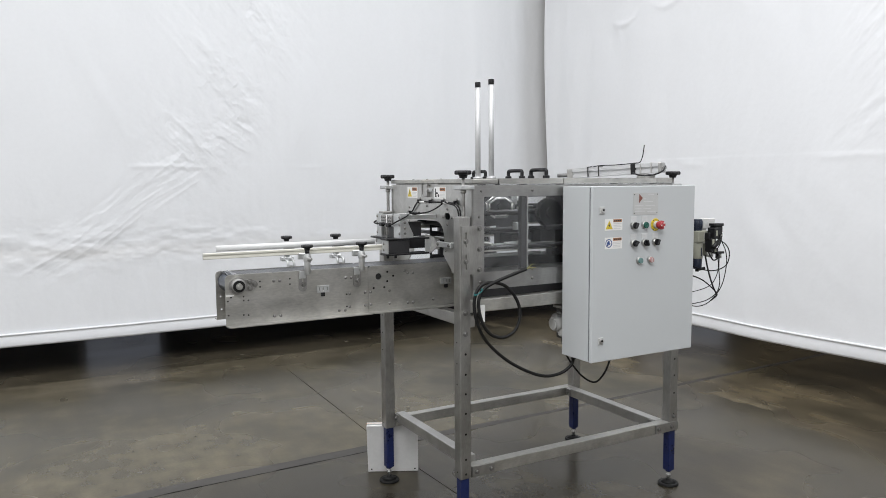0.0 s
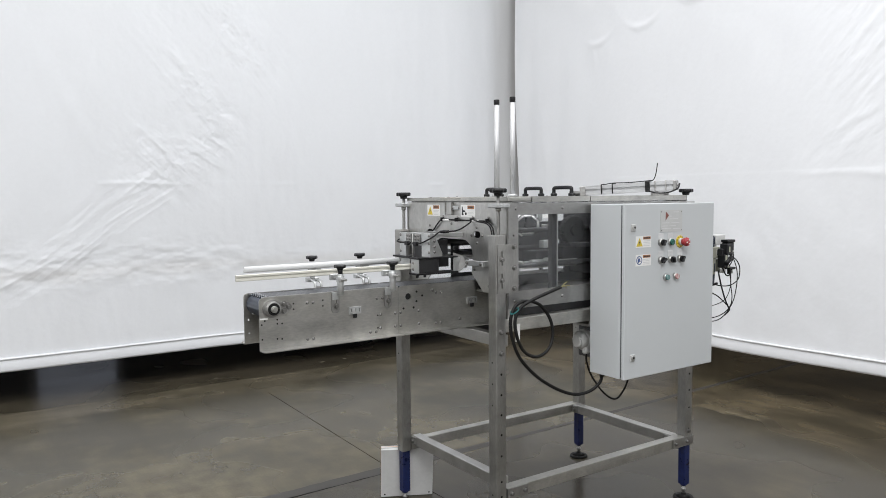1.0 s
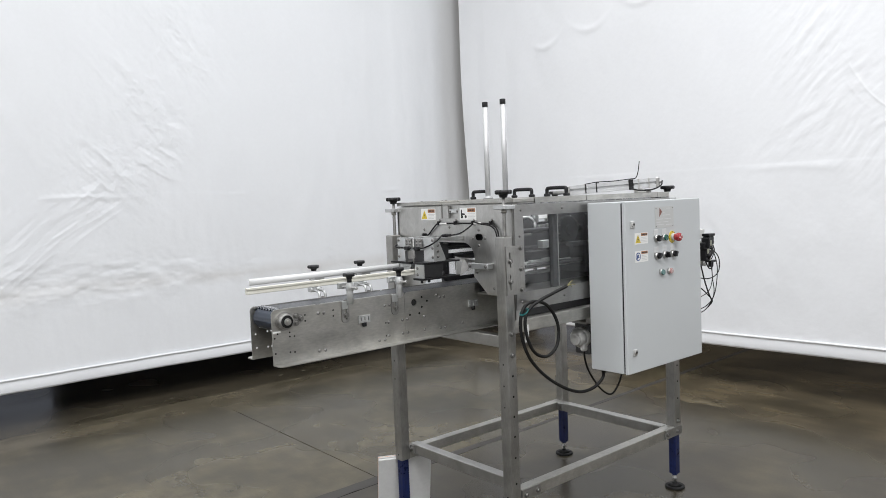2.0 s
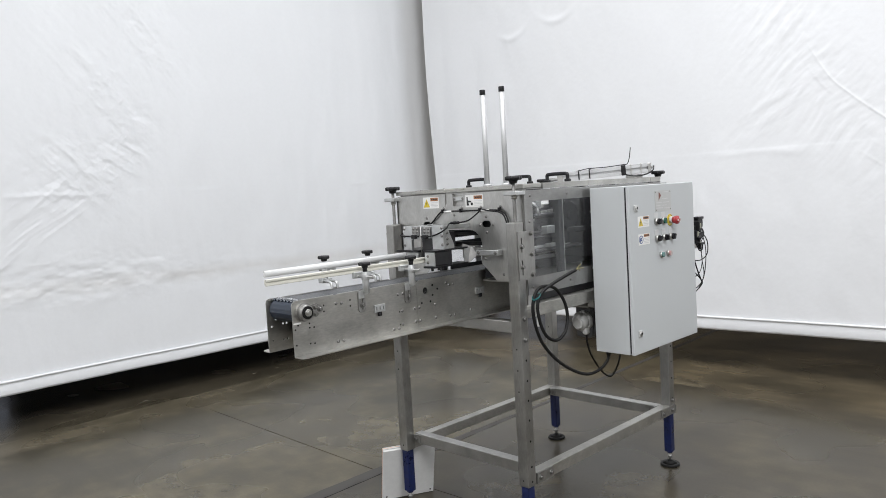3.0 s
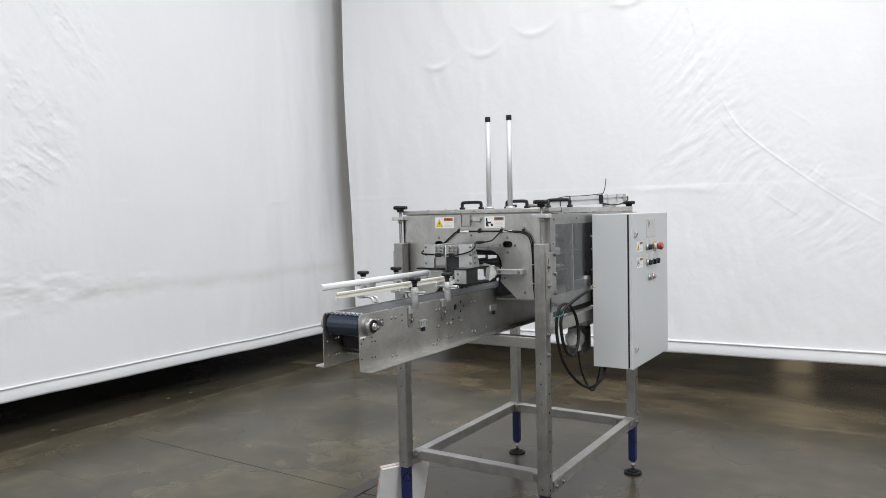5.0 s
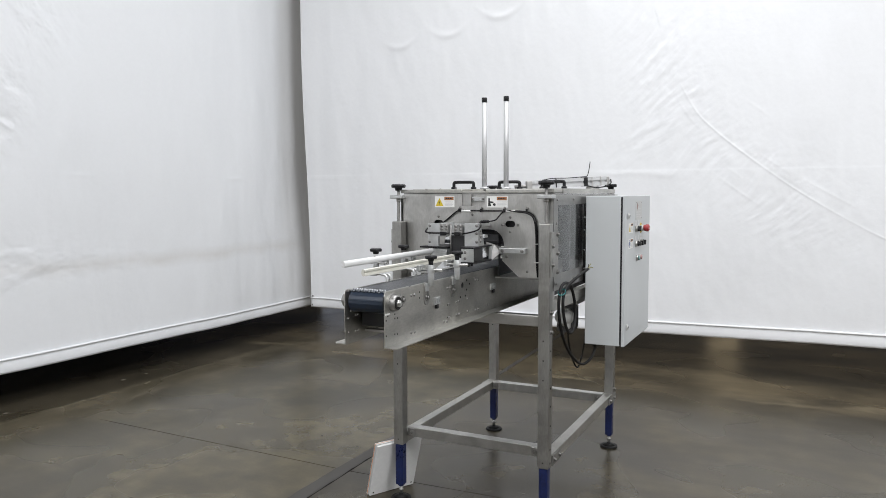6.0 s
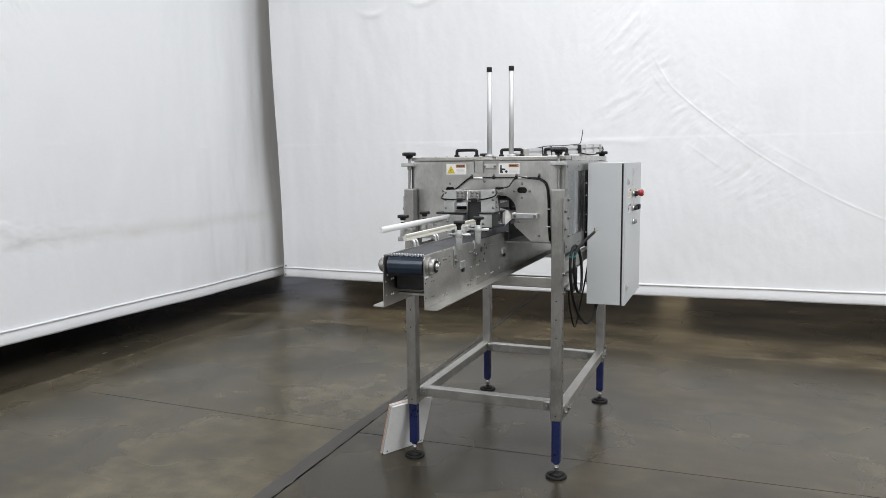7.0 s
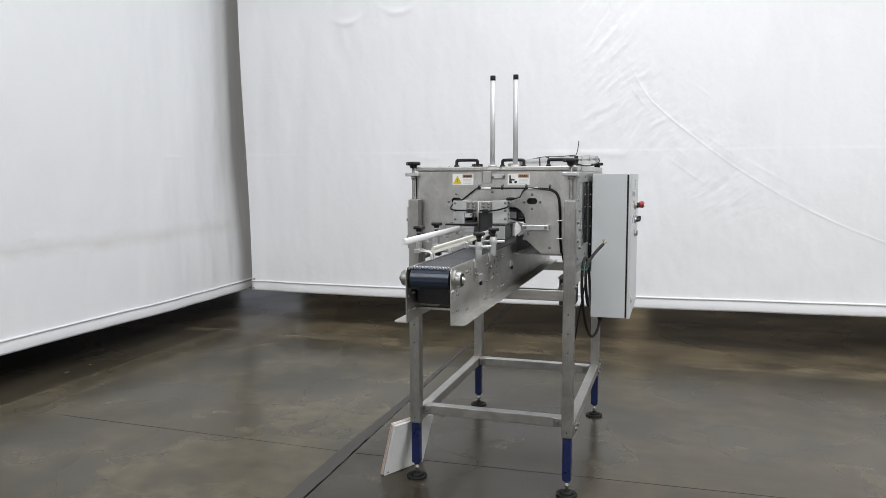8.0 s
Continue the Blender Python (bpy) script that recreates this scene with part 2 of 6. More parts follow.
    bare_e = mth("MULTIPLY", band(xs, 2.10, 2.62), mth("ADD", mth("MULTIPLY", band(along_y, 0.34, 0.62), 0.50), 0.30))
    # tan concrete with the warm reflection under the east hem mixed into its colour
    tan_e_glow = ramp(along_y, 0.38, (0.078, 0.063, 0.040), 0.68, (0.165, 0.132, 0.082))
    c = mix(bare_e, c, tan_e_glow)
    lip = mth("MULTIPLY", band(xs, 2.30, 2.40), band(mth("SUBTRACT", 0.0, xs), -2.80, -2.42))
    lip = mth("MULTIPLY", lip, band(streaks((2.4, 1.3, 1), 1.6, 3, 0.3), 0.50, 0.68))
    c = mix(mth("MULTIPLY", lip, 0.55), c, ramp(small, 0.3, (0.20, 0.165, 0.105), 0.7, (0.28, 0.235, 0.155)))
    # dark oil marks with ragged edges
    oil = band(noise_tex(1.5, 3, 0.5), 0.54, 0.70)
    dx = mth("SUBTRACT", X, 0.545)
    dy = mth("MULTIPLY", mth("ADD", Y, 0.008), 1.7)
    spill = mth("SQRT", mth("ADD", mth("MULTIPLY", dx, dx), mth("MULTIPLY", dy, dy)))
    spill = mth("SUBTRACT", 1.0, band(mth("ADD", spill, mth("MULTIPLY", mth("SUBTRACT", small, 0.5), 0.10)), 0.035, 0.062))
    c = mix(mth("MAXIMUM", mth("MULTIPLY", oil, 0.12), mth("MULTIPLY", spill, 0.55)), c, ramp(small, 0.3, (0.022, 0.020, 0.017), 0.7, (0.034, 0.030, 0.024)))
    scuff = ramp(streaks((7.0, 1.6, 1), 2.0, 4, 0.05), 0.36, (0.91, 0.91, 0.91), 0.66, (1.09, 1.09, 1.09))
    c = mix(1.0, c, scuff, "MULTIPLY")
    speck = ramp(fine, 0.3, (0.90, 0.90, 0.90), 0.7, (1.09, 1.09, 1.09))
    c = mix(1.0, c, speck, "MULTIPLY")
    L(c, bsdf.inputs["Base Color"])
    bsdf.inputs["Specular IOR Level"].default_value = 0.36
    r = nt.nodes.new("ShaderNodeMapRange")
    r.inputs["From Min"].default_value, r.inputs["From Max"].default_value = 0.36, 0.64
    r.inputs["To Min"].default_value, r.inputs["To Max"].default_value = 0.22, 0.34
    L(noise_tex(1.1, 2, 0.5, 0.3), r.inputs[0])
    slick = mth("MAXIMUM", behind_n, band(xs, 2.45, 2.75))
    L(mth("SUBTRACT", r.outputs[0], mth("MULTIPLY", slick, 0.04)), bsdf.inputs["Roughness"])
    b = nt.nodes.new("ShaderNodeBump")
    b.inputs["Strength"].default_value, b.inputs["Distance"].default_value = 1.0, 0.00015
    L(big, b.inputs["Height"])
    L(b.outputs[0], bsdf.inputs["Normal"])
    return m


CONCRETE = concrete_material()


def curtain_material(name, stain_axis, stain_from, stain_to):
    """White vinyl sheet with a smudged handling mark along a band."""
    m = material(name, (0.795, 0.81, 0.83), 0.5, 0.0, 0.015, 1.5, 40, 0.0012, 0.06)
    nt = m.node_tree
    L = nt.links.new
    bsdf = nt.nodes["Principled BSDF"]
    old = bsdf.inputs["Base Color"].links[0].from_socket
    co = nt.nodes.new("ShaderNodeTexCoord")
    sep = nt.nodes.new("ShaderNodeSeparateXYZ")
    L(co.outputs["Object"], sep.inputs[0])
    n = nt.nodes.new("ShaderNodeTexNoise")
    n.inputs["Scale"].default_value, n.inputs["Detail"].default_value, n.inputs["Roughness"].default_value = 1.7, 6, 0.6
    L(co.outputs["Object"], n.inputs["Vector"])

    def math(op, a, b, clamp=False):
        k = nt.nodes.new("ShaderNodeMath")
        k.operation, k.use_clamp = op, clamp
        for i, v in enumerate((a, b)):
            if isinstance(v, (int, float)):
                k.inputs[i].default_value = v
            else:
                L(v, k.inputs[i])
        return k.outputs[0]

    wob = math("MULTIPLY", math("SUBTRACT", n.outputs["Fac"], 0.5), 0.16)
    d = math("SUBTRACT", math("ADD", sep.outputs["Z"], wob), 0.885)
    up = math("SUBTRACT", 1.0, math("MULTIPLY", math("ABSOLUTE", d, 0), 13.0), True)
    amount = math("MULTIPLY", up, math("SUBTRACT", math("MULTIPLY", n.outputs["Fac"], 1.5), 0.35), True)
    span = math("MULTIPLY", math("MULTIPLY", math("SUBTRACT", sep.outputs[stain_axis], stain_from), 2.0, True),
                math("MULTIPLY", math("SUBTRACT", stain_to, sep.outputs[stain_axis]), 2.0, True), True)
    amount = math("MULTIPLY", math("MULTIPLY", amount, span), 0.42)
    mixer = nt.nodes.new("ShaderNodeMix")
    mixer.data_type = "RGBA"
    L(amount, mixer.inputs["Factor"])
    L(old, mixer.inputs[6])
    mixer.inputs[7].default_value = (0.46, 0.41, 0.34, 1)
    L(mixer.outputs[2], bsdf.inputs["Base Color"])
    return m


VINYL_N = curtain_material("white_vinyl_smudged", "X", -3.0, 3.3)
VINYL_E = material("white_vinyl", (0.80, 0.81, 0.825), 0.5, 0.0, 0.015, 1.5, 40, 0.0012, 0.06)

# ---- mesh helpers ----


def thing(name, loc, label, category, group="", kind=""):
    ob = new(name)
    ob.location = loc
    ob.empty_display_size = 0.1
    return tagged(ob, label, category, group, kind)


def place(ob, parent):
    ob.parent = parent
    if parent.type == "EMPTY":
        ob.matrix_parent_inverse = Matrix.Translation(-parent.location)


def finish(bm, name):
    bmesh.ops.recalc_face_normals(bm, faces=bm.faces)
    me = bpy.data.meshes.new(name)
    bm.to_mesh(me)
    bm.free()
    return me


def part(name, bm, mat, parent, label=""):
    me = finish(bm, name)
    me.materials.append(mat)
    ob = new(name, me)
    if parent:
        place(ob, parent)
    return tagged(ob, label)


def shared(name, me, m, parent, label=""):
    ob = new(name, me)
    ob.matrix_basis = m
    place(ob, parent)
    return tagged(ob, label)


def box(bm, x0, x1, y0, y1, z0, z1, b=0.0, m=None, seg=1):
    mat = Matrix.Translation(((x0 + x1) / 2, (y0 + y1) / 2, (z0 + z1) / 2)) @ Matrix.Diagonal((x1 - x0, y1 - y0, z1 - z0, 1))
    r = bmesh.ops.create_cube(bm, size=1.0, matrix=(m @ mat) if m else mat)
    if b:
        es = list({e for v in r["verts"] for e in v.link_edges})
        bmesh.ops.bevel(bm, geom=es, offset=b, segments=seg, profile=0.5, affect="EDGES", clamp_overlap=True)
    return bm


def cyl(bm, p0, p1, r, seg=20, r2=None, bev=0.0):
    p0, p1 = Vector(p0), Vector(p1)
    d = p1 - p0
    m = Matrix.Translation((p0 + p1) / 2) @ d.to_track_quat("Z", "Y").to_matrix().to_4x4()
    out = bmesh.ops.create_cone(bm, cap_ends=True, segments=seg, radius1=r, radius2=r if r2 is None else r2, depth=d.length, matrix=m)
    faces = {f for v in out["verts"] for f in v.link_faces}
    caps = [f for f in faces if len(f.verts) == seg]
    for f in faces:
        f.smooth = len(f.verts) == 4
    if bev:
        es = list({e for f in caps for e in f.edges})
        bmesh.ops.bevel(bm, geom=es, offset=bev, segments=2, profile=0.5, affect="EDGES", clamp_overlap=True)
    return bm


def smooth_path(pts, n=8):
    p = [Vector(q) for q in pts]
    p = [2 * p[0] - p[1]] + p + [2 * p[-1] - p[-2]]
    out = []
    for i in range(1, len(p) - 2):
        a, b, c, d = p[i - 1:i + 3]
        for k in range(n):
            t = k / n
            out.append(0.5 * (2 * b + (c - a) * t + (2 * a - 5 * b + 4 * c - d) * t * t + (3 * b - a - 3 * c + d) * t ** 3))
    out.append(p[-2])
    return out


def sweep(bm, pts, r, seg=8, n=8):
    path = smooth_path(pts, n) if n else [Vector(q) for q in pts]
    t0 = (path[1] - path[0]).normalized()
    up = t0.orthogonal().normalized()
    rings = []
    for i, p in enumerate(path):
        t = (path[min(i + 1, len(path) - 1)] - path[max(i - 1, 0)]).normalized()
        up = (up - t * up.dot(t)).normalized()
        side = t.cross(up)
        rings.append([bm.verts.new(p + r * (math.cos(2 * math.pi * k / seg) * up + math.sin(2 * math.pi * k / seg) * side)) for k in range(seg)])
    for a, b in zip(rings, rings[1:]):
        for k in range(seg):
            bm.faces.new((a[k], a[(k + 1) % seg], b[(k + 1) % seg], b[k])).smooth = True
    bm.faces.new(rings[0][::-1])
    bm.faces.new(rings[-1])
    return bm


AX = {"x": lambda a, u, v: (a, u, v), "y": lambda a, u, v: (u, a, v), "z": lambda a, u, v: (u, v, a)}


def plate(bm, loops, axis, a0, a1):
    """A flat sheet with holes: loops[0] is the outline, the others are cut out of it."""
    es = []
    for lp in loops:
        vs = [bm.verts.new(AX[axis](a0, u, v)) for u, v in lp]
        es += [bm.edges.new((vs[i], vs[(i + 1) % len(vs)])) for i in range(len(vs))]
    r = bmesh.ops.triangle_fill(bm, use_beauty=True, use_dissolve=False, edges=es)
    fs = [f for f in r["geom"] if isinstance(f, bmesh.types.BMFace)]
    ex = bmesh.ops.extrude_face_region(bm, geom=fs)
    bmesh.ops.translate(bm, vec=AX[axis](a1 - a0, 0, 0), verts=[v for v in ex["geom"] if isinstance(v, bmesh.types.BMVert)])
    return bm


def circle(u, v, r, n=16):
    return [(u + r * math.cos(2 * math.pi * k / n), v + r * math.sin(2 * math.pi * k / n)) for k in range(n)]


def slot(u, v, w, h, n=6):
    """An upright or lying obround outline."""
    r = min(w, h) / 2
    out = []
    for k in range(4 * n):
        a = 2 * math.pi * (k + 0.5) / (4 * n)
        c, s = math.cos(a), math.sin(a)
        out.append((u + r * c + math.copysign(max(0, w / 2 - r), c), v + r * s + math.copysign(max(0, h / 2 - r), s)))
    return out


def rect(u0, u1, v0, v1):
    return [(u0, v0), (u1, v0), (u1, v1), (u0, v1)]


def B():
    return bmesh.new()


# bolt heads, washers and screw holes shared by all parts; they point along +z
def bolt_mesh(r, h, name):
    bm = B()
    cyl(bm, (0, 0, -0.001), (0, 0, h * 0.25), r * 1.45, 14)
    cyl(bm, (0, 0, h * 0.2), (0, 0, h), r, 6, r * 0.94)
    return finish(bm, name)


BOLT = bolt_mesh(0.0048, 0.006, "bolt_head")
BOLT.materials.append(SCREW_M)
BIG_BOLT = bolt_mesh(0.0070, 0.009, "large_bolt_head")
BIG_BOLT.materials.append(SCREW_M)


def button_mesh():
    bm = B()
    cyl(bm, (0, 0, -0.001), (0, 0, 0.0022), 0.0064, 14, 0.0050)
    cyl(bm, (0, 0, 0.002), (0, 0, 0.0034), 0.0050, 14, 0.0026)
    return finish(bm, "button_screw")


SCREW = button_mesh()
SCREW.materials.append(SCREW_M)


# flat black discs; in holes the black stands for the shade inside
def hole_mesh(r):
    bm = B()
    cyl(bm, (0, 0, -0.001), (0, 0, 0.0006), r, 12)
    me = finish(bm, "bolt_hole")
    me.materials.append(HOLE)
    return me


HOLE_S, HOLE_M, HOLE_L = hole_mesh(0.0030), hole_mesh(0.0044), hole_mesh(0.0125)
FACE = {"-y": pose(0, 0, 0, 90, 0, 0), "+y": pose(0, 0, 0, -90, 0, 0), "-x": pose(0, 0, 0, 0, -90, 0), "+x": pose(0, 0, 0, 0, 90, 0), "+z": Matrix(), "-z": pose(0, 0, 0, 180, 0, 0)}


def bolts(parent, where, facing, me=None, name="bolt"):
    for p in where:
        shared(name, me or BOLT, Matrix.Translation(p) @ FACE[facing] @ pose(0, 0, 0, 0, 0, random.uniform(0, 60)), parent)


def holes(parent, where, facing, me=None):
    for p in where:
        shared("hole", me or HOLE_S, Matrix.Translation(p) @ FACE[facing], parent)


def star_knob(bm, x, y, z, r, h, lobes=7):
    """A lobed grip with a hub under it; z is the underside of the grip."""
    n = lobes * 8
    rad = [r * (0.93 + 0.07 * math.cos(2 * math.pi * lobes * k / n)) for k in range(n)]
    lev = ((0, 0.86), (0.18, 1.0), (0.8, 1.0), (1.0, 0.86))
    rings = [[bm.verts.new((x + f * q * math.cos(2 * math.pi * k / n), y + f * q * math.sin(2 * math.pi * k / n), z + h * zz)) for k, q in enumerate(rad)] for zz, f in lev]
    for a, b in zip(rings, rings[1:]):
        for k in range(n):
            bm.faces.new((a[k], a[(k + 1) % n], b[(k + 1) % n], b[k])).smooth = True
    bm.faces.new(rings[0][::-1])
    bm.faces.new(rings[-1])
    cyl(bm, (x, y, z - h * 0.75), (x, y, z + 0.001), r * 0.42, 16, r * 0.55)
    return bm

# ---- the hall: floor, outer walls, ceiling ----
def slab_edge_a(y):
    return 0.150 + 0.020 * y if y > 1.1 else 0.213 - 0.037 * y


def filler_width(x):
    return 0.085 - 0.050 * min(1, max(0, (x - 0.1) / 1.2))


def crack_y(x):
    return 1.068 + 0.030 * x


bm = B()
box(bm, -9, 10, -8, 10, -0.20, -0.012)
floor = part("floor", bm, UNDER, None)
tagged(floor, "stained grey-brown sealed concrete floor with control joints", "floor", kind="structure")


def slab(poly):
    bm = B()
    top = [bm.verts.new((x, y, 0)) for x, y in poly]
    low = [bm.verts.new((x, y, -0.03)) for x, y in poly]
    bm.faces.new(top)
    bm.faces.new(low[::-1])
    n = len(poly)
    for i in range(n):
        bm.faces.new((top[i], low[i], low[(i + 1) % n], top[(i + 1) % n]))
    part("concrete_slab", bm, CONCRETE, floor)


G = 0.0028
cx1, cx2 = 0.172, 0.174
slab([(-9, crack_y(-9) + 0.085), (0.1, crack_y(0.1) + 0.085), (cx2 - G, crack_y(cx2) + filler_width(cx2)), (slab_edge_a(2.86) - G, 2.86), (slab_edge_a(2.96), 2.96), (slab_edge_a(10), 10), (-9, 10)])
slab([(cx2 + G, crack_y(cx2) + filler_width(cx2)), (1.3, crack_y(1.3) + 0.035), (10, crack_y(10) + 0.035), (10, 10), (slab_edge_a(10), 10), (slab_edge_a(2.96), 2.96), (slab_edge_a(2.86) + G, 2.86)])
slab([(-9, -8), (slab_edge_a(-8) - G, -8), (cx1 - G, crack_y(cx1)), (-9, crack_y(-9))])
slab([(slab_edge_a(-8) + G, -8), (10, -8), (10, crack_y(10)), (cx1 + G, crack_y(cx1))])
bm = B()
rngf = random.Random(5)
xs = [-9 + 0.05 * i for i in range(381)]
lo, hi = [], []
for x in xs:
    lo.append((x, crack_y(x) + 0.0105 - 0.0065 * min(1, max(0, (x - 0.1) / 1.0)) + rngf.uniform(-0.004, 0.004)))
    hi.append((x, crack_y(x) + filler_width(x) + 0.002 + rngf.uniform(-0.003, 0.003)))
vl = [bm.verts.new((x, y, -0.001)) for x, y in lo]
vh = [bm.verts.new((x, y, 0.001)) for x, y in hi]
for i in range(len(xs) - 1):
    bm.faces.new((vl[i], vl[i + 1], vh[i + 1], vh[i]))
part("joint_filler_strip", bm, FILLER, floor, "dark grey filler strip in a floor joint")

for fx, fy, fr in ((-0.148, 0.209, 0.007), (0.179, 0.673, 0.007), (-0.080, 0.627, 0.010),
                   (0.95, 3.600, 0.024), (1.16, 3.605, 0.016), (0.03, 3.570, 0.020)):
    bm = B()
    rim = [fr * rngf.uniform(0.6, 1.3) for _ in range(9)]
    plate(bm, [[(fx + q * math.cos(2 * math.pi * k / 9), fy + 0.6 * q * math.sin(2 * math.pi * k / 9)) for k, q in enumerate(rim)]], "z", 0.0, 0.0012)
    part("paint_fleck", bm, FLECK, floor, "small pale paint fleck")

# unseen closing walls; dark north and east ones keep bounce low behind the curtains
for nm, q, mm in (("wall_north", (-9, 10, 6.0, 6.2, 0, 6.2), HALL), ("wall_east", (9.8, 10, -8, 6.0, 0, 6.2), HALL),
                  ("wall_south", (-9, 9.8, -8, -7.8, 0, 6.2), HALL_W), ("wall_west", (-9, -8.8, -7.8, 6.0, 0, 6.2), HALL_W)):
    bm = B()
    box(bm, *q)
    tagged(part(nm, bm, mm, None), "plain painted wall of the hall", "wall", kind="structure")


def glow_door(name, a, b, h, wall, glow, label):
    """A glowing door in the far wall, out of view, added for bright floor reflections."""
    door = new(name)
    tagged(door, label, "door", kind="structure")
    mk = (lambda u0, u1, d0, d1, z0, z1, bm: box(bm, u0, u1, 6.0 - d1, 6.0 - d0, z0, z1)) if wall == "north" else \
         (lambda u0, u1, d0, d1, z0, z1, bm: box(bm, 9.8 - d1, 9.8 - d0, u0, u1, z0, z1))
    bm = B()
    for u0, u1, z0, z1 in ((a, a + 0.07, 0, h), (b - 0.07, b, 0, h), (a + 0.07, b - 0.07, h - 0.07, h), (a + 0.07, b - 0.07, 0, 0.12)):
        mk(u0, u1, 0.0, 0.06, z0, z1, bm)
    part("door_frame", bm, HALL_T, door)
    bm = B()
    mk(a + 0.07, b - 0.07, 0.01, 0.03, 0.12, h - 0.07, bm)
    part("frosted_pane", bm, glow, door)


GLOW_BLUE = glow_pane("bluish_glow_pane", (0.80, 0.86, 1.0), 0.21)
GLOW_WARM = glow_pane("warm_glow_pane", (1.0, 0.82, 0.55), 0.26)
glow_door("door_1", -1.05, -0.20, 2.1, "north", GLOW_BLUE, "unseen glowing door in the far wall, added for floor reflections")
glow_door("door_2", 6.6, 8.7, 2.1, "north", GLOW_BLUE, "unseen wide glowing door in the far wall, added for floor reflections")
glow_door("door_3", -0.02, 0.55, 2.4, "east", GLOW_WARM, "unseen tall door with a warm glow, added for floor reflections")
bm = B()
box(bm, -9, 10, -8, 10, 6.2, 6.35)
tagged(part("ceiling", bm, HALL_W, None), "high pale hall ceiling", "ceiling", kind="structure")

# ---- the two hung backdrop curtains ----
RT = np.random.RandomState(7).rand(256, 256)


TOP = 5.9


def vnoise(x, y):
    xi, yi = np.floor(x).astype(int), np.floor(y).astype(int)
    fx, fy = x - xi, y - yi
    fx, fy = fx * fx * (3 - 2 * fx), fy * fy * (3 - 2 * fy)
    g = lambda a, b: RT[a % 256, b % 256]
    return (g(xi, yi) * (1 - fx) + g(xi + 1, yi) * fx) * (1 - fy) + (g(xi, yi + 1) * (1 - fx) + g(xi + 1, yi + 1) * fx) * fy - 0.5


def fbm(x, y, n=3):
    return sum(vnoise(x * 2 ** i + 17.3 * i, y * 2 ** i + 5.1 * i) / 2 ** i for i in range(n))


def ridge(x, y, n=3):
    return sum((0.5 - np.abs(vnoise(x * 2 ** i + 9.7 * i, y * 2 ** i + 3.3 * i)) * 2) / 2 ** i for i in range(n))


def bump2(u, v, cu, cv, su, sv, ang):
    c, s = math.cos(ang), math.sin(ang)
    a, b = (u - cu) * c + (v - cv) * s, -(u - cu) * s + (v - cv) * c
    return np.exp(-(a / su) ** 2 - (b / sv) ** 2), a, b


def seam_relief(u, v, z0, k=1.0):
    pucker = np.clip((vnoise(u * 3.3 + 40, v * 0 + 2.5) - 0.13) * 2.6, 0, 1)
    wob = 0.014 * vnoise(u * 4, v * 0 + 8)
    below = np.exp(-((v - z0 + 0.022 + wob) / (0.013 + 0.010 * pucker)) ** 2)
    gather = fbm(u * 16, (v - z0) * 5, 2) * np.exp(-((v - z0 + 0.05) / 0.09) ** 2)
    return -0.0007 * np.tanh((v - z0 - wob * 0.25) / 0.006) * (0.62 + vnoise(u * 1.3, v * 0 + 6)) + k * (0.009 * below * pucker + 0.0045 * gather * (0.4 + pucker))


def hang(u, v):
    """The slow swell and the soft upright folds of a hung sheet."""
    return 0.05 * fbm(u * 0.55, v * 0.40, 2) + 0.019 * fbm(u * 2.4 + 0.5 * v, v * 0.45, 2) + 0.0042 * fbm(u * 9, v * 3.2, 2) + 0.00045 * fbm(u * 34, v * 26, 2)


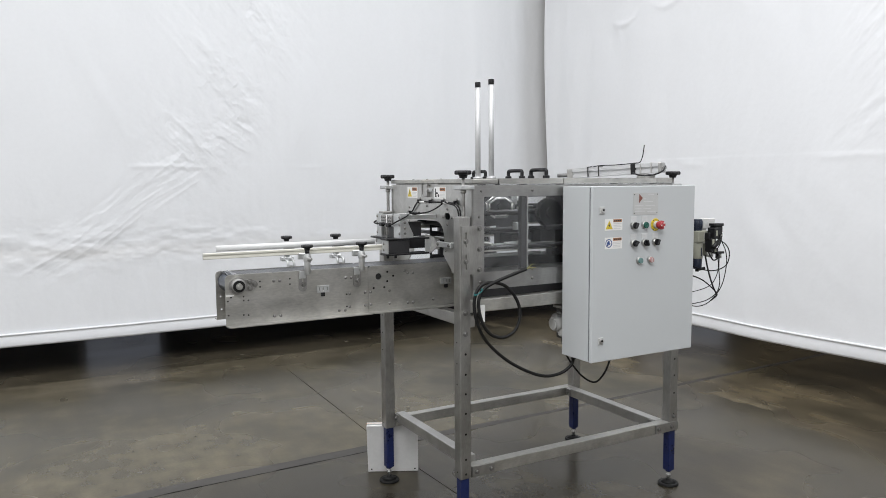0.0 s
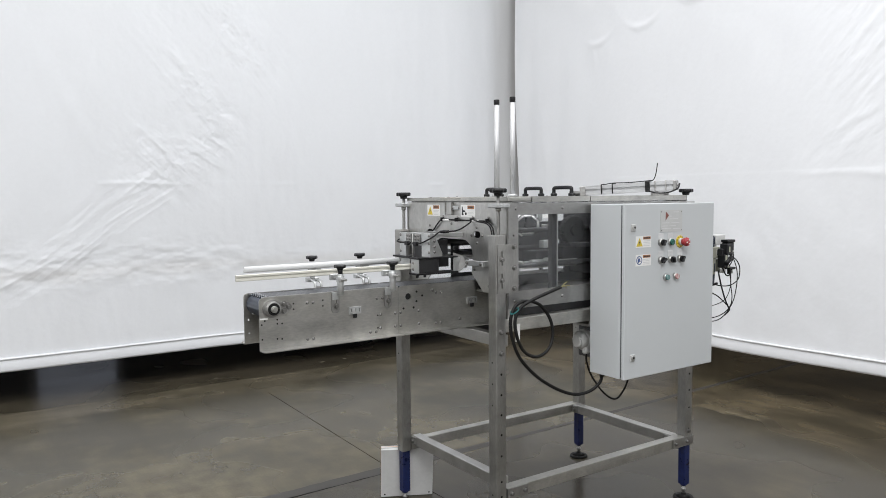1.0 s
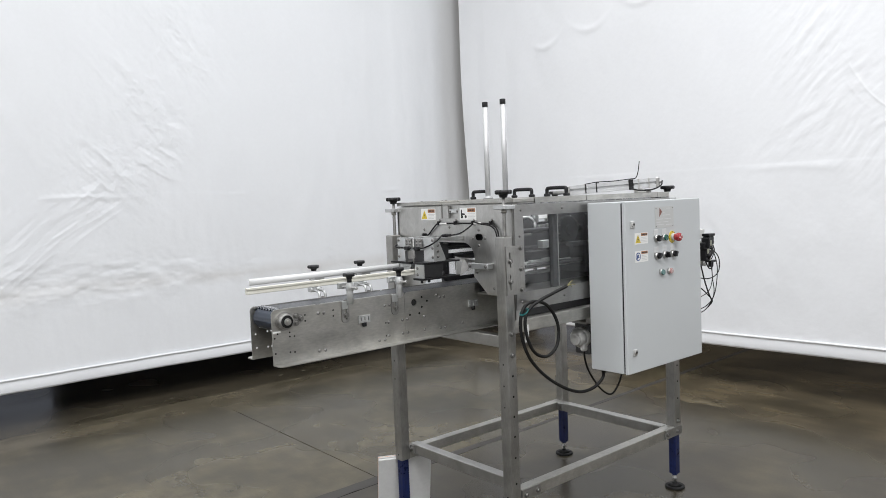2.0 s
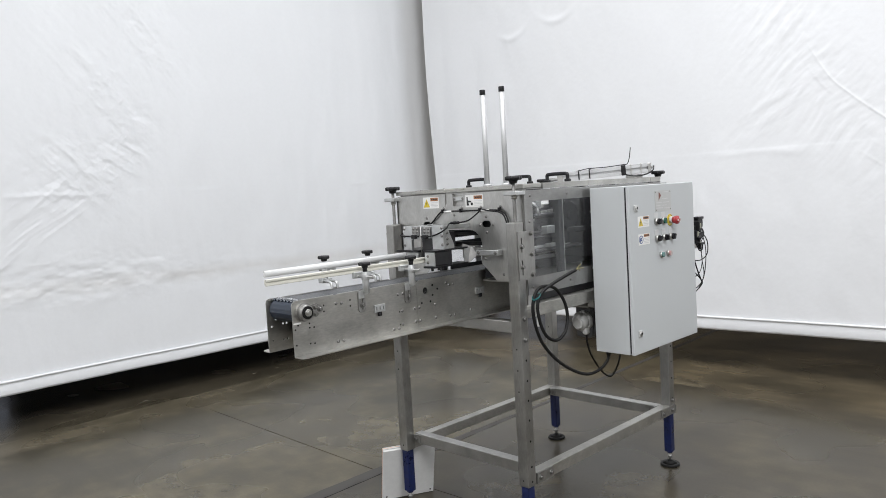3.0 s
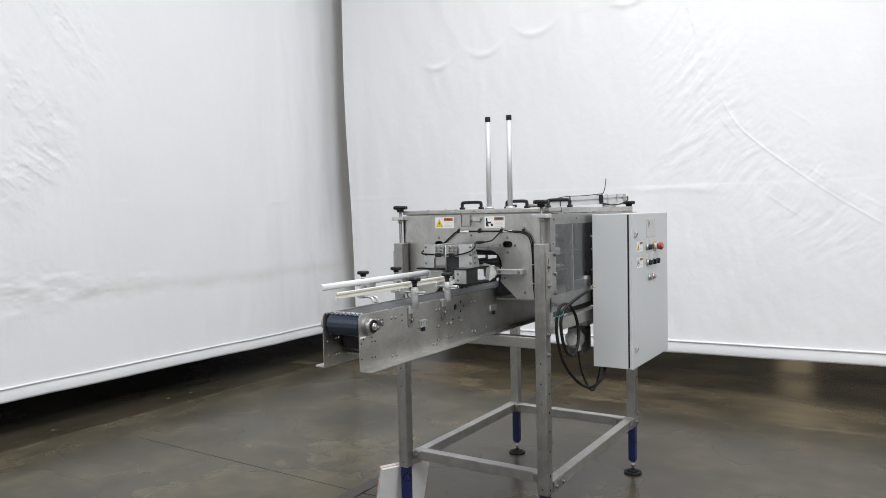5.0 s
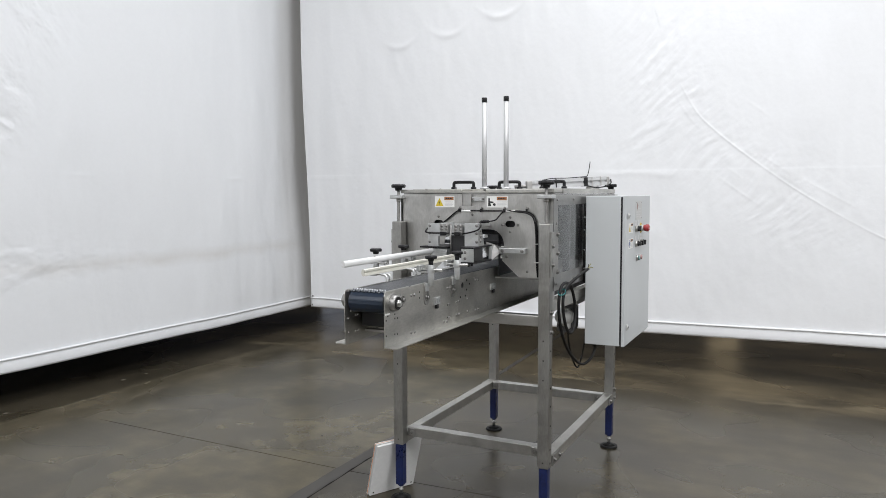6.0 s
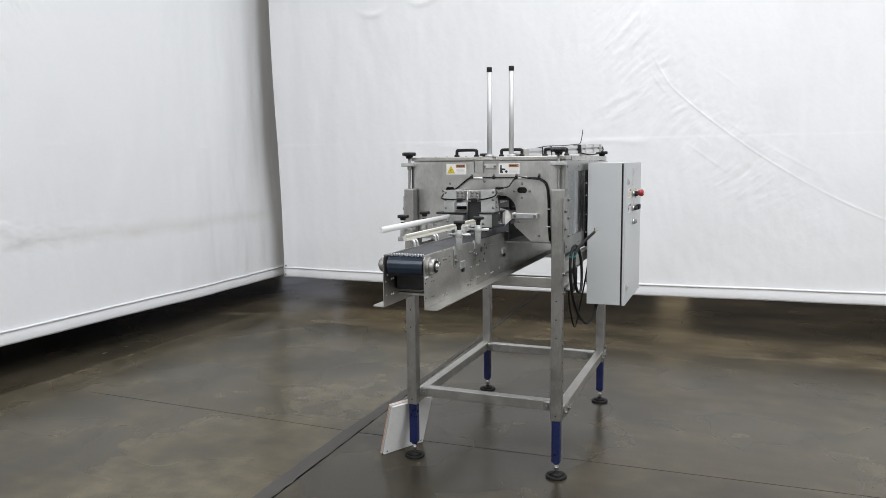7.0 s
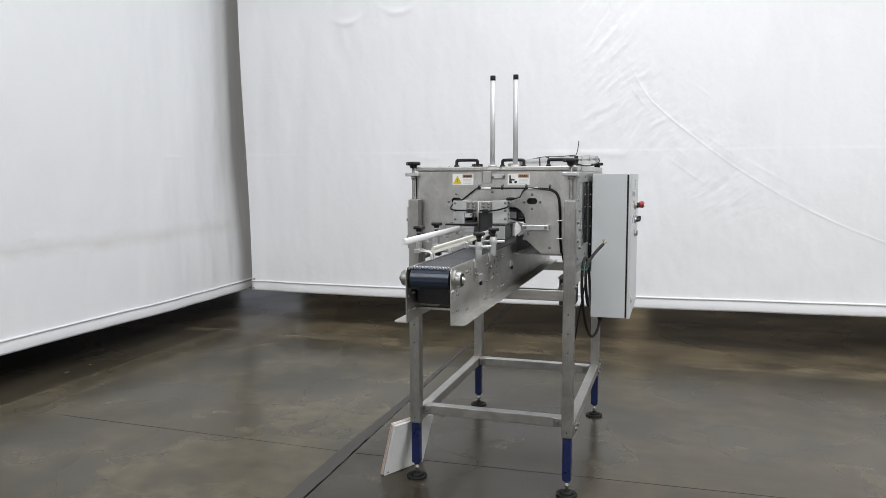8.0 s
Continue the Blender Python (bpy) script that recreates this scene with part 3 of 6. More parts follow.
def north_relief(u, v):
    h = hang(u, v) + seam_relief(u, v, 1.53, 0.6)
    # long creases that run up to the right
    m, a, b = bump2(u, v, -0.85, 1.15, 0.75, 0.20, 0.62)
    h += 0.0042 * m * ridge(a * 2.0 + 3, b * 19 + 1.2 * vnoise(u * 3, v * 3), 2)
    for cu, cv, ln, ang, amp in ((-1.15, 0.93, 0.30, 0.50, 0.0024), (-0.62, 1.28, 0.30, 0.62, 0.0016), (-0.84, 1.02, 0.30, 0.66, 0.0022), (-0.50, 1.50, 0.16, 0.7, 0.0020)):
        m, a, b = bump2(u, v, cu, cv, ln, 0.012, ang)
        h += amp * m
    # short puckers that run down to the right, in a fan
    for cu, cv, su, sv, ang in ((-0.30, 1.66, 0.30, 0.26, -0.75), (-0.05, 2.20, 0.40, 0.20, -0.85), (0.30, 2.62, 0.4, 0.24, -0.9), (0.05, 1.80, 0.16, 0.30, -0.55)):
        m, a, b = bump2(u, v, cu, cv, su, sv, ang)
        h += 0.0062 * m * ridge(a * 4.2 + 1.5 * vnoise(u * 5, v * 5), b * 13 + cu, 3) + 0.0042 * m * fbm(u * 20, v * 20, 3)
    h += 0.012 * np.exp(-((v - 0.93) / 0.16) ** 2) * fbm(u * 6, v * 12, 3) * np.clip((1.2 - u) * 0.8, 0.25, 1)
    # upright ripples under the seam
    h += 0.010 * fbm(u * 4.5, v * 0.7 + 2, 2) * np.clip((1.55 - v) * 4, 0, 1) * np.clip((u - 0.3) * 1.5, 0, 1)
    # close upright folds towards the turned end
    h += 0.0085 * fbm(u * 6.0 + 0.15 * v, v * 0.35 + 4, 2) * np.clip((u - 1.1) * 0.9, 0, 1)
    # broad soft ridges above the seam
    for cu, cv, ln, wd, ang, amp in ((-0.12, 2.30, 0.30, 0.045, -1.05, 0.006), (0.02, 2.22, 0.24, 0.04, -1.0, 0.005), (-0.30, 1.78, 0.22, 0.05, -0.55, 0.006), (-0.22, 1.66, 0.20, 0.035, -0.35, 0.005), (-0.95, 2.1, 0.4, 0.05, -1.1, 0.006)):
        m, a, b = bump2(u, v, cu, cv, ln, wd, ang)
        h += amp * m
    # short gathers over the hem
    h += 0.0050 * fbm(u * 8.5, v * 1.6, 2) * np.exp(-((v - 0.40) / 0.16) ** 2)
    # gentle diagonal pulls in the upper part
    h += 0.023 * fbm((u + 0.6 * v) * 2.0, v * 0.25, 2) * np.clip((v - 1.5) * 0.8, 0, 1) * np.clip(0.6 - u, 0.25, 1)
    # the end turns back behind the other sheet, with upright folds
    k = np.clip((u - 2.25) / 1.0, 0, 1.4)
    rise = np.clip((v - 0.35) / 1.3, 0, 1)
    h += -(0.04 + 0.12 * rise * rise * (3 - 2 * rise)) * k ** 1.9 + 0.004 * np.sin(u * 16 + 0.8 * v) * np.clip(k * 2.2, 0, 1) * (0.5 + vnoise(u * 0 + 3, v * 1.2))
    return h * np.clip((TOP - v) * 2, 0, 1)


CREASE = ((0.10, 2.55), (0.022, 2.307), (-0.135, 2.001), (-0.266, 1.848), (-0.521, 1.630), (-0.893, 1.353), (-1.369, 1.066), (-1.851, 0.853), (-2.3, 0.70))


def line_distance(u, v, pts):
    """Distance to a polyline, the side, and how far along it the nearest point lies."""
    best, along, run = np.full(u.shape, 1e9), np.zeros(u.shape), 0.0
    for (a0, b0), (a1, b1) in zip(pts, pts[1:]):
        dx, dy = a1 - a0, b1 - b0
        ln = math.hypot(dx, dy)
        t = np.clip(((u - a0) * dx + (v - b0) * dy) / ln ** 2, 0, 1)
        d = np.hypot(u - a0 - t * dx, v - b0 - t * dy)
        side = np.sign((u - a0) * dy - (v - b0) * dx)
        near = d < np.abs(best)
        best, along = np.where(near, d * side, best), np.where(near, run + t * ln, along)
        run += ln
    return best, along


CREASE_S = [(p.x, p.y) for p in smooth_path([(a, b, 0) for a, b in CREASE], 5)]


def east_relief(u, v):
    h = hang(u + 30, v) + seam_relief(u + 9, v, 1.545, 0.32)
    d, s = line_distance(u, v, CREASE_S)
    mid = np.clip((s - 0.35) * 3, 0, 1)
    h += 0.0030 * np.exp(-(d / 0.0065) ** 2) * mid * (0.7 + 0.8 * vnoise(s * 5, s * 0 + 4))
    for off, amp, s0, s1 in ((0.30, 0.0012, 0.8, 1.10), (-0.05, 0.0014, 0.45, 0.80), (-0.15, 0.0013, 1.02, 1.25), (-0.24, 0.0012, 1.0, 1.45), (0.055, 0.0013, 1.15, 1.45), (0.07, 0.0011, 1.5, 1.95)):
        h += amp * np.exp(-((d - off - 0.03 * (s - 1)) / 0.011) ** 2) * np.clip((s - s0) * 6, 0, 1) * np.clip((s1 - s) * 6, 0, 1)
    # short puckers that cross the long crease
    a, b = (v - u) * 0.707, (u + v) * 0.707
    w = vnoise(u * 3.1 + 7, v * 3.1)
    under = np.exp(-((d + 0.17) / 0.22) ** 2) * np.clip(2.4 - s, 0.1, 1)
    h += 0.0046 * under * fbm(a * 5.0 + w, b * 22 + 2.5 * w, 3)
    over = np.clip(d / 0.03, 0, 1) * np.exp(-(d / 0.14) ** 2) * np.clip((s - 0.25) * 3, 0, 1) * np.clip((2.1 - s) * 2, 0, 1)
    h += 0.0055 * over * fbm(s * 24 + 1.5 * w, d * 2.5 + 3, 2)
    h += 0.0016 * np.exp(-(d / 0.32) ** 2) * np.clip(2.4 - s, 0.1, 1) * fbm(a * 17, b * 19, 2)
    for cu, cv, su, sv, ang in ((0.20, 1.80, 0.30, 0.14, 2.44), (0.12, 2.35, 0.40, 0.2, 2.14)):
        m, a, b = bump2(u, v, cu, cv, su, sv, ang)
        h += 0.0055 * m * fbm(a * 6.0 + w, b * 21 + 2 * w, 3)
    # pockets where the seam pulls, and a soft unrest below it
    for cu, cv, su, amp in ((0.10, 1.512, 0.12, 0.0034), (1.62, 1.50, 0.09, 0.0028), (0.52, 1.518, 0.08, 0.0018)):
        m, a, b = bump2(u, v, cu, cv, su, 0.028, 0.05)
        h += amp * m
    h += 0.0038 * fbm((u - 0.3 * v) * 7.5 + w, (v + 0.3 * u) * 4.5, 2) * np.clip((1.5 - v) * 5, 0, 1) * np.clip((1.6 - u) * 1.5, 0, 1)
    # upright folds towards the free edge
    h += 0.0075 * fbm(u * 5.2 + 0.1 * v, v * 0.35 + 9, 2) * np.clip((u - 0.9) * 0.8, 0, 1)
    # soft swags high up
    for cu, cv, w in ((1.40, 2.83, 0.12), (1.88, 2.72, 0.10), (0.62, 2.94, 0.16), (2.35, 2.66, 0.09), (0.98, 2.98, 0.10)):
        m, a, b = bump2(u, v, cu, cv + 2.2 * (u - cu) ** 2, w * 1.25, 0.030, 3.06)
        h += 0.0085 * m
        m, a, b = bump2(u, v, cu + 0.04, cv - 0.10, w * 0.5, 0.16, 2.95)
        h += 0.0045 * m
    m, a, b = bump2(u, v, 2.1, 2.9, 0.9, 0.9, 0)
    h += 0.012 * m * fbm((u - 0.5 * v) * 4, v * 0.6, 2)
    return h * np.clip((TOP - v) * 2, 0, 1)


def sheet(us, vs, relief, to_world):
    U, V = np.meshgrid(us, vs)
    H = relief(U, V)
    P = np.stack([c.ravel() for c in to_world(U, V, H)], axis=1)
    n, k = len(us), len(vs)
    i = (np.arange(k - 1)[:, None] * n + np.arange(n - 1)[None, :]).ravel()
    F = np.stack([i, i + 1, i + n + 1, i + n], axis=1)
    me = bpy.data.meshes.new("sheet")
    me.from_pydata(P.tolist(), [], F.tolist())
    me.polygons.foreach_set("use_smooth", [True] * len(me.polygons))
    return me


def curtain(name, us, vs, relief, to_world, mat, label, hem_z, ends, base):
    ob = thing(name, base, label, "curtain", "hung backdrop curtains")
    me = sheet(us, vs, relief, to_world)
    me.materials.append(mat)
    sh = new("sheet", me)
    place(sh, ob)
    # hem: a welded pocket with a pole in it
    bm = B()
    hu = np.linspace(us[0], us[-1], 240)
    prof = ((-0.003, 0.092), (0.0060, 0.0960), (0.0125, 0.0915), (0.0135, 0.0855), (0.0010, 0.0800), (0.0015, 0.0735), (0.0045, 0.064), (0.0062, 0.040), (0.0074, 0.012), (0.003, -0.002), (-0.006, -0.002), (-0.008, 0.03), (-0.006, 0.085))
    rows = []
    for u in hu:
        h = float(relief(np.array([[u]]), np.array([[0.36]]))[0, 0]) + 0.004
        w = 0.004 * vnoise(np.array([u * 2.2]), np.array([3.0]))[0]
        rows.append([bm.verts.new([float(np.asarray(c).ravel()[0]) for c in to_world(u, hem_z(u) + b + w, h + a)]) for a, b in prof])
    for r0, r1 in zip(rows, rows[1:]):
        for j in range(len(prof)):
            bm.faces.new((r0[j], r0[(j + 1) % len(prof)], r1[(j + 1) % len(prof)], r1[j])).smooth = True
    bm.faces.new(rows[0])
    bm.faces.new(rows[-1][::-1])
    part("hem", bm, mat, ob, "white hem pocket holding a straight pole")
    # eyelets at the free lower corner
    for u, z in ends:
        bm = B()
        p = [float(np.asarray(c).ravel()[0]) for c in to_world(u, z, float(relief(np.array([[u]]), np.array([[z]]))[0, 0]) + 0.014)]
        q = [float(np.asarray(c).ravel()[0]) for c in to_world(u, z, float(relief(np.array([[u]]), np.array([[z]]))[0, 0]) - 0.004)]
        cyl(bm, q, p, 0.008, 12)
        part("eyelet", bm, STEEL_D, ob, "small dull metal eyelet")
    return ob


YL, XR = 3.58, 2.962
low = 0.30
vs = np.concatenate([np.linspace(low, 2.95, 440), np.linspace(2.95, TOP, 40)[1:]])
us = np.concatenate([np.linspace(-6.0, -2.0, 60)[:-1], np.linspace(-2.0, 4.3, 1000)])
curtain("curtain", us, vs, north_relief, lambda u, v, h: (u, YL - h, v), VINYL_N,
        "white vinyl backdrop curtain with creases and a brown smudge band", lambda u: 0.243, ((3.38, 0.36),), (0, YL, TOP))
vs = np.concatenate([np.linspace(0.345, 2.95, 440), np.linspace(2.95, TOP, 40)[1:]])
us = np.concatenate([np.linspace(-6.0, -2.3, 60)[:-1], np.linspace(-2.3, 3.0, 880)[:-1], np.linspace(3.0, 3.41, 50)])


def east_place(u, v, h):
    lean = np.where(np.asarray(u) > 2.5, (np.asarray(v) - 1.6) * 0.022 * (np.asarray(u) - 2.5) / 0.9, 0)
    return (XR - h, u + lean, v)


curtain("curtain", us, vs, east_relief, east_place, VINYL_E,
        "white vinyl backdrop curtain with one long diagonal crease", lambda u: 0.284 + 0.012 * max(0, 0.9 - u), ((3.385, 0.390), (3.39, 0.305)), (XR, 0, TOP))
for horizontal, a0, a1 in ((True, -6.0, 4.3), (False, -6.0, 3.5)):
    at = lambda a, z: (a, YL, z) if horizontal else (XR, a, z)
    rl_ob = thing("curtain_rail", at(0, TOP), "dull steel rail that carries a backdrop curtain", "curtain rail")
    bm = B()
    sweep(bm, [at(a0, TOP + 0.010), at(a1, TOP + 0.010)], 0.022, 10, 0)
    part("rail_tube", bm, STEEL_D, rl_ob)
    for k in range(6):
        a = a0 + 0.2 + (a1 - a0 - 0.4) * k / 5
        bm = B()
        sweep(bm, [at(a, TOP + 0.02), at(a, 6.2)], 0.008, 8, 0)
        part("hanger_rod", bm, STEEL_D, rl_ob)

# ---- machine stand: legs, feet and rails ----
LEGS = {"a": (0.0, 0.010), "b": (0.0, 0.683), "c": (1.086, 0.683), "d": (1.086, 0.010)}
W = 0.0235
stand = thing("machine_stand", (0.54, 0.34, 0), "brushed stainless steel machine stand with blue adjustable feet", "machine stand")
for key, (lx, ly) in LEGS.items():
    bm = B()
    box(bm, lx - W, lx + W, ly - W, ly + W, 0.255, 1.250, 0.004, seg=2)
    leg = part("leg", bm, STEEL_L, stand)
    side = "-y" if ly < 0.3 else "+y"
    fy = ly - W if ly < 0.3 else ly + W
    holes(leg, [(lx, fy, z) for z in (0.275, 0.332, 0.43, 0.51, 0.585, 0.66, 0.737)], side, HOLE_M)
    holes(leg, [(lx - W, ly, z) for z in (0.28, 0.62, 0.70, 0.78)], "-x", HOLE_S)
    bolts(leg, [(lx, fy, 0.893), (lx, fy, 0.814)], side, BIG_BOLT)
    bm = B()
    box(bm, lx - 0.0185, lx + 0.0185, ly - 0.0185, ly + 0.0185, 0.068, 0.30, 0.004, seg=2)
    cyl(bm, (lx, ly, 0.060), (lx, ly, 0.069), 0.012, 16, 0.018)
    part("foot_tube", bm, BLUE, stand, "dark blue painted telescopic foot tube")
    bm = B()
    cyl(bm, (lx, ly, 0.018), (lx, ly, 0.064), 0.0065, 14)
    cyl(bm, (lx, ly, 0.040), (lx, ly, 0.048), 0.0115, 6)
    foot = part("levelling_foot", bm, STEEL_D, stand, "dull zinc threaded levelling stem")
    bm = B()
    cyl(bm, (lx, ly, 0.0), (lx, ly, 0.011), 0.0465, 36, 0.0445, 0.003)
    cyl(bm, (lx, ly, 0.011), (lx, ly, 0.021), 0.034, 24, 0.012)
    cyl(bm, (lx, ly, 0.018), (lx, ly, 0.027), 0.014, 16, 0.0095)
    part("foot_pad", bm, RUBBER, foot, "round black rubber pad")


def rail(name, x0, x1, y0, y1, z0, z1, mat=STEEL_H, label=""):
    bm = B()
    box(bm, x0, x1, y0, y1, z0, z1, 0.003, seg=2)
    return part(name, bm, mat, stand, label)


STEEL_Y = material("brushed_stainless_cross", (0.50, 0.495, 0.48), 0.38, 1.0, 0.07, 5, 60, 0.00006, 0.06, (6, 0.7, 6))
for ly in (0.010, 0.683):
    s = -1 if ly < 0.3 else 1
    r = rail("base_rail", W + 0.002, 1.086 - W - 0.002, ly - 0.021, ly + 0.021, 0.257, 0.301)
    for x0, x1, bx in ((W + 0.003, 0.125, (0.045, 0.110)), (0.975, 1.086 + W + 0.002, (0.992, 1.070))):
        y0 = ly + s * (W + 0.001)
        bm = B()
        plate(bm, [rect(x0, x1, 0.259, 0.299)], "y", y0, y0 + s * 0.004)
        if x0 < 0.5:
            box(bm, x0, x0 + 0.004, min(y0, ly - s * 0.0), max(y0, ly), 0.259, 0.299)
        br = part("corner_bracket", bm, STEEL_D, stand, "thin bolted steel corner bracket")
        bolts(br, [(b, y0 + s * 0.004, 0.279) for b in bx], "-y" if s < 0 else "+y", BIG_BOLT)
    bolts(r, [(1.086, ly + s * (W + 0.001), 0.322)], "-y" if s < 0 else "+y", BIG_BOLT)
    rail("upper_rail", W + 0.002, 1.086 - W - 0.002, ly - 0.018, ly + 0.018, 0.889, 0.937)
for cx in (0.048, 1.040):
    zr = 0.283 if cx < 0.5 else 0.258
    rail("base_cross_rail", cx - 0.021, cx + 0.021, 0.033, 0.660, zr, zr + 0.044, STEEL_Y)
    s = 1 if cx < 0.5 else -1
    for y in (0.640, 0.054):
        bm = B()
        box(bm, cx - 0.021 - 0.006, cx + 0.021 + 0.006, y - 0.016, y + 0.020, zr + 0.004, zr + 0.040, 0.002)
        br = part("corner_bracket", bm, STEEL_D, stand, "thin bolted steel corner bracket")
        bolts(br, [(cx - 0.027, y + 0.004, zr + 0.022)], "-x", BIG_BOLT)
for cx in (0.048, 1.040):
    rail("upper_cross_rail", cx - 0.020, cx + 0.020, 0.029, 0.664, 0.826, 0.872, STEEL_Y)

# ---- guarded machine head ----
head = thing("machine_housing", (0.54, 0.34, 0.905), "boxy stainless steel machine head with clear guards and height-adjusting knobs", "machine housing")
X0, X1, Y0, Y1, ZB, ZT = 0.032, 1.055, -0.008, 0.690, 0.975, 1.368


def arch(c):
    """The throat cut into the front plate, from its lower right corner round to its lower left."""
    pts = [(c - 0.204, 1.025), (c - 0.130, 1.092), (c - 0.138, 1.150)]
    for k in range(7):
        a = math.pi - (math.pi / 2) * k / 6
        pts.append((c - 0.074 + 0.064 * math.cos(a), 1.158 + 0.064 * math.sin(a)))
    for k in range(7):
        a = math.pi / 2 - (math.pi / 2) * k / 6
        pts.append((c + 0.074 + 0.064 * math.cos(a), 1.158 + 0.064 * math.sin(a)))
    return pts + [(c + 0.138, 1.150), (c + 0.130, 1.092), (c + 0.204, 1.025)]


YC = 0.340
outline = [(Y0, ZT), (Y0, 1.025)] + arch(YC) + [(0.673, 1.025), (0.673, ZT), (0.392, ZT), (0.392, 1.318), (0.290, 1.318), (0.290, ZT)]
bm = B()
plate(bm, [outline, slot(YC - 0.165, 1.244, 0.044, 0.026), slot(YC + 0.165, 1.244, 0.044, 0.026)], "x", X0, X0 + 0.004)
front = part("front_plate", bm, STEEL, head, "brushed stainless front plate with an arched throat")
for c in (YC - 0.165, YC + 0.165):
    bolts(front, [(X0, c - 0.034, 1.240), (X0, c + 0.034, 1.240), (X0, c, 1.272), (X0, c, 1.212)], "-x", SCREW, "screw")
bolts(front, [(X0, y, 1.310) for y in (0.402, 0.301, 0.199, 0.100)], "-x", SCREW, "screw")
bolts(front, [(X0, 0.345, 1.282), (X0, 0.19, 1.108), (X0, 0.10, 1.05), (X0, 0.06, 1.16)], "-x", SCREW, "screw")
# turned edges of the front plate
bm = B()
box(bm, X0 - 0.001, X0 + 0.022, 0.6725, 0.6765, 1.025, ZT)
box(bm, X0 + 0.004, X0 + 0.024, 0.392, 0.672, ZT - 0.004, ZT)
box(bm, X0 + 0.004, X0 + 0.024, Y0, 0.290, ZT - 0.004, ZT)
part("plate_flange", bm, STEEL, head)
bm = B()
plate(bm, [rect(Y0, Y1, 0.93, ZT), rect(0.24, 0.46, 1.00, 1.20)], "x", X1, X1 + 0.004)
part("rear_plate", bm, STEEL, head)


def guard(y, s):
    """A side guard: a steel frame round a clear pane, fixed with screws. s is the outward direction."""
    low = 1.040 if s < 0 else 0.995
    bm = B()
    plate(bm, [rect(X0 + 0.004, X1, ZB, ZT - 0.003), rect(0.084, 0.52, low, 1.322), rect(0.56, 0.99, low, 1.322)], "y", y, y + s * 0.004)
    fr = part("guard_frame", bm, STEEL_G, head)
    bm = B()
    box(bm, 0.078, 1.0, min(y - s * 0.001, y - s * 0.006), max(y - s * 0.001, y - s * 0.006), low - 0.006, 1.328)
    pn = part("guard_pane", bm, PANE, head, "clear scratched polycarbonate guard pane")
    pn.visible_shadow = False
    d = "-y" if s < 0 else "+y"
    bolts(fr, [(x, y + s * 0.004, 1.344) for x in (0.072, 0.305, 0.54, 0.78, 1.0)], d, SCREW, "screw")
    bolts(fr, [(x, y + s * 0.004, 1.003) for x in (0.066, 0.305, 0.54, 0.78, 1.0)], d, SCREW, "screw")
    bolts(fr, [(0.062, y + s * 0.004, z) for z in (1.248,)], d, SCREW, "screw")
    # vertical strut behind the pane
    bm = B()
    box(bm, 0.262, 0.288, min(y - s * 0.010, y - s * 0.034), max(y - s * 0.010, y - s * 0.034), ZB, 1.36, 0.002)
    part("upright_strut", bm, DARK, head)
    bm = B()
    box(bm, 0.2885, 0.2925, min(y - s * 0.010, y - s * 0.034), max(y - s * 0.010, y - s * 0.034), ZB, 1.36)
    part("strut_edge", bm, STEEL, head)
    # corner post beside the leg
    bm = B()
    box(bm, X0 + 0.006, X0 + 0.036, min(y - s * 0.002, y - s * 0.03), max(y - s * 0.002, y - s * 0.03), 0.906, 1.36, 0.002)
    part("corner_post", bm, STEEL, head)
    bm = B()
    box(bm, X1 - 0.036, X1 - 0.004, min(y - s * 0.002, y - s * 0.03), max(y - s * 0.002, y - s * 0.03), 0.906, 1.36, 0.002)
    part("corner_post", bm, STEEL, head)
    # dark strip under the pane, set where the gap lies in shade
    bm = B()
    box(bm, 0.07, 1.02, min(y - s * 0.040, y - s * 0.044), max(y - s * 0.040, y - s * 0.044), 0.938, low - 0.02)
    part("dark_gap_strip", bm, DARK, head)


guard(Y0, -1)
guard(Y1, 1)
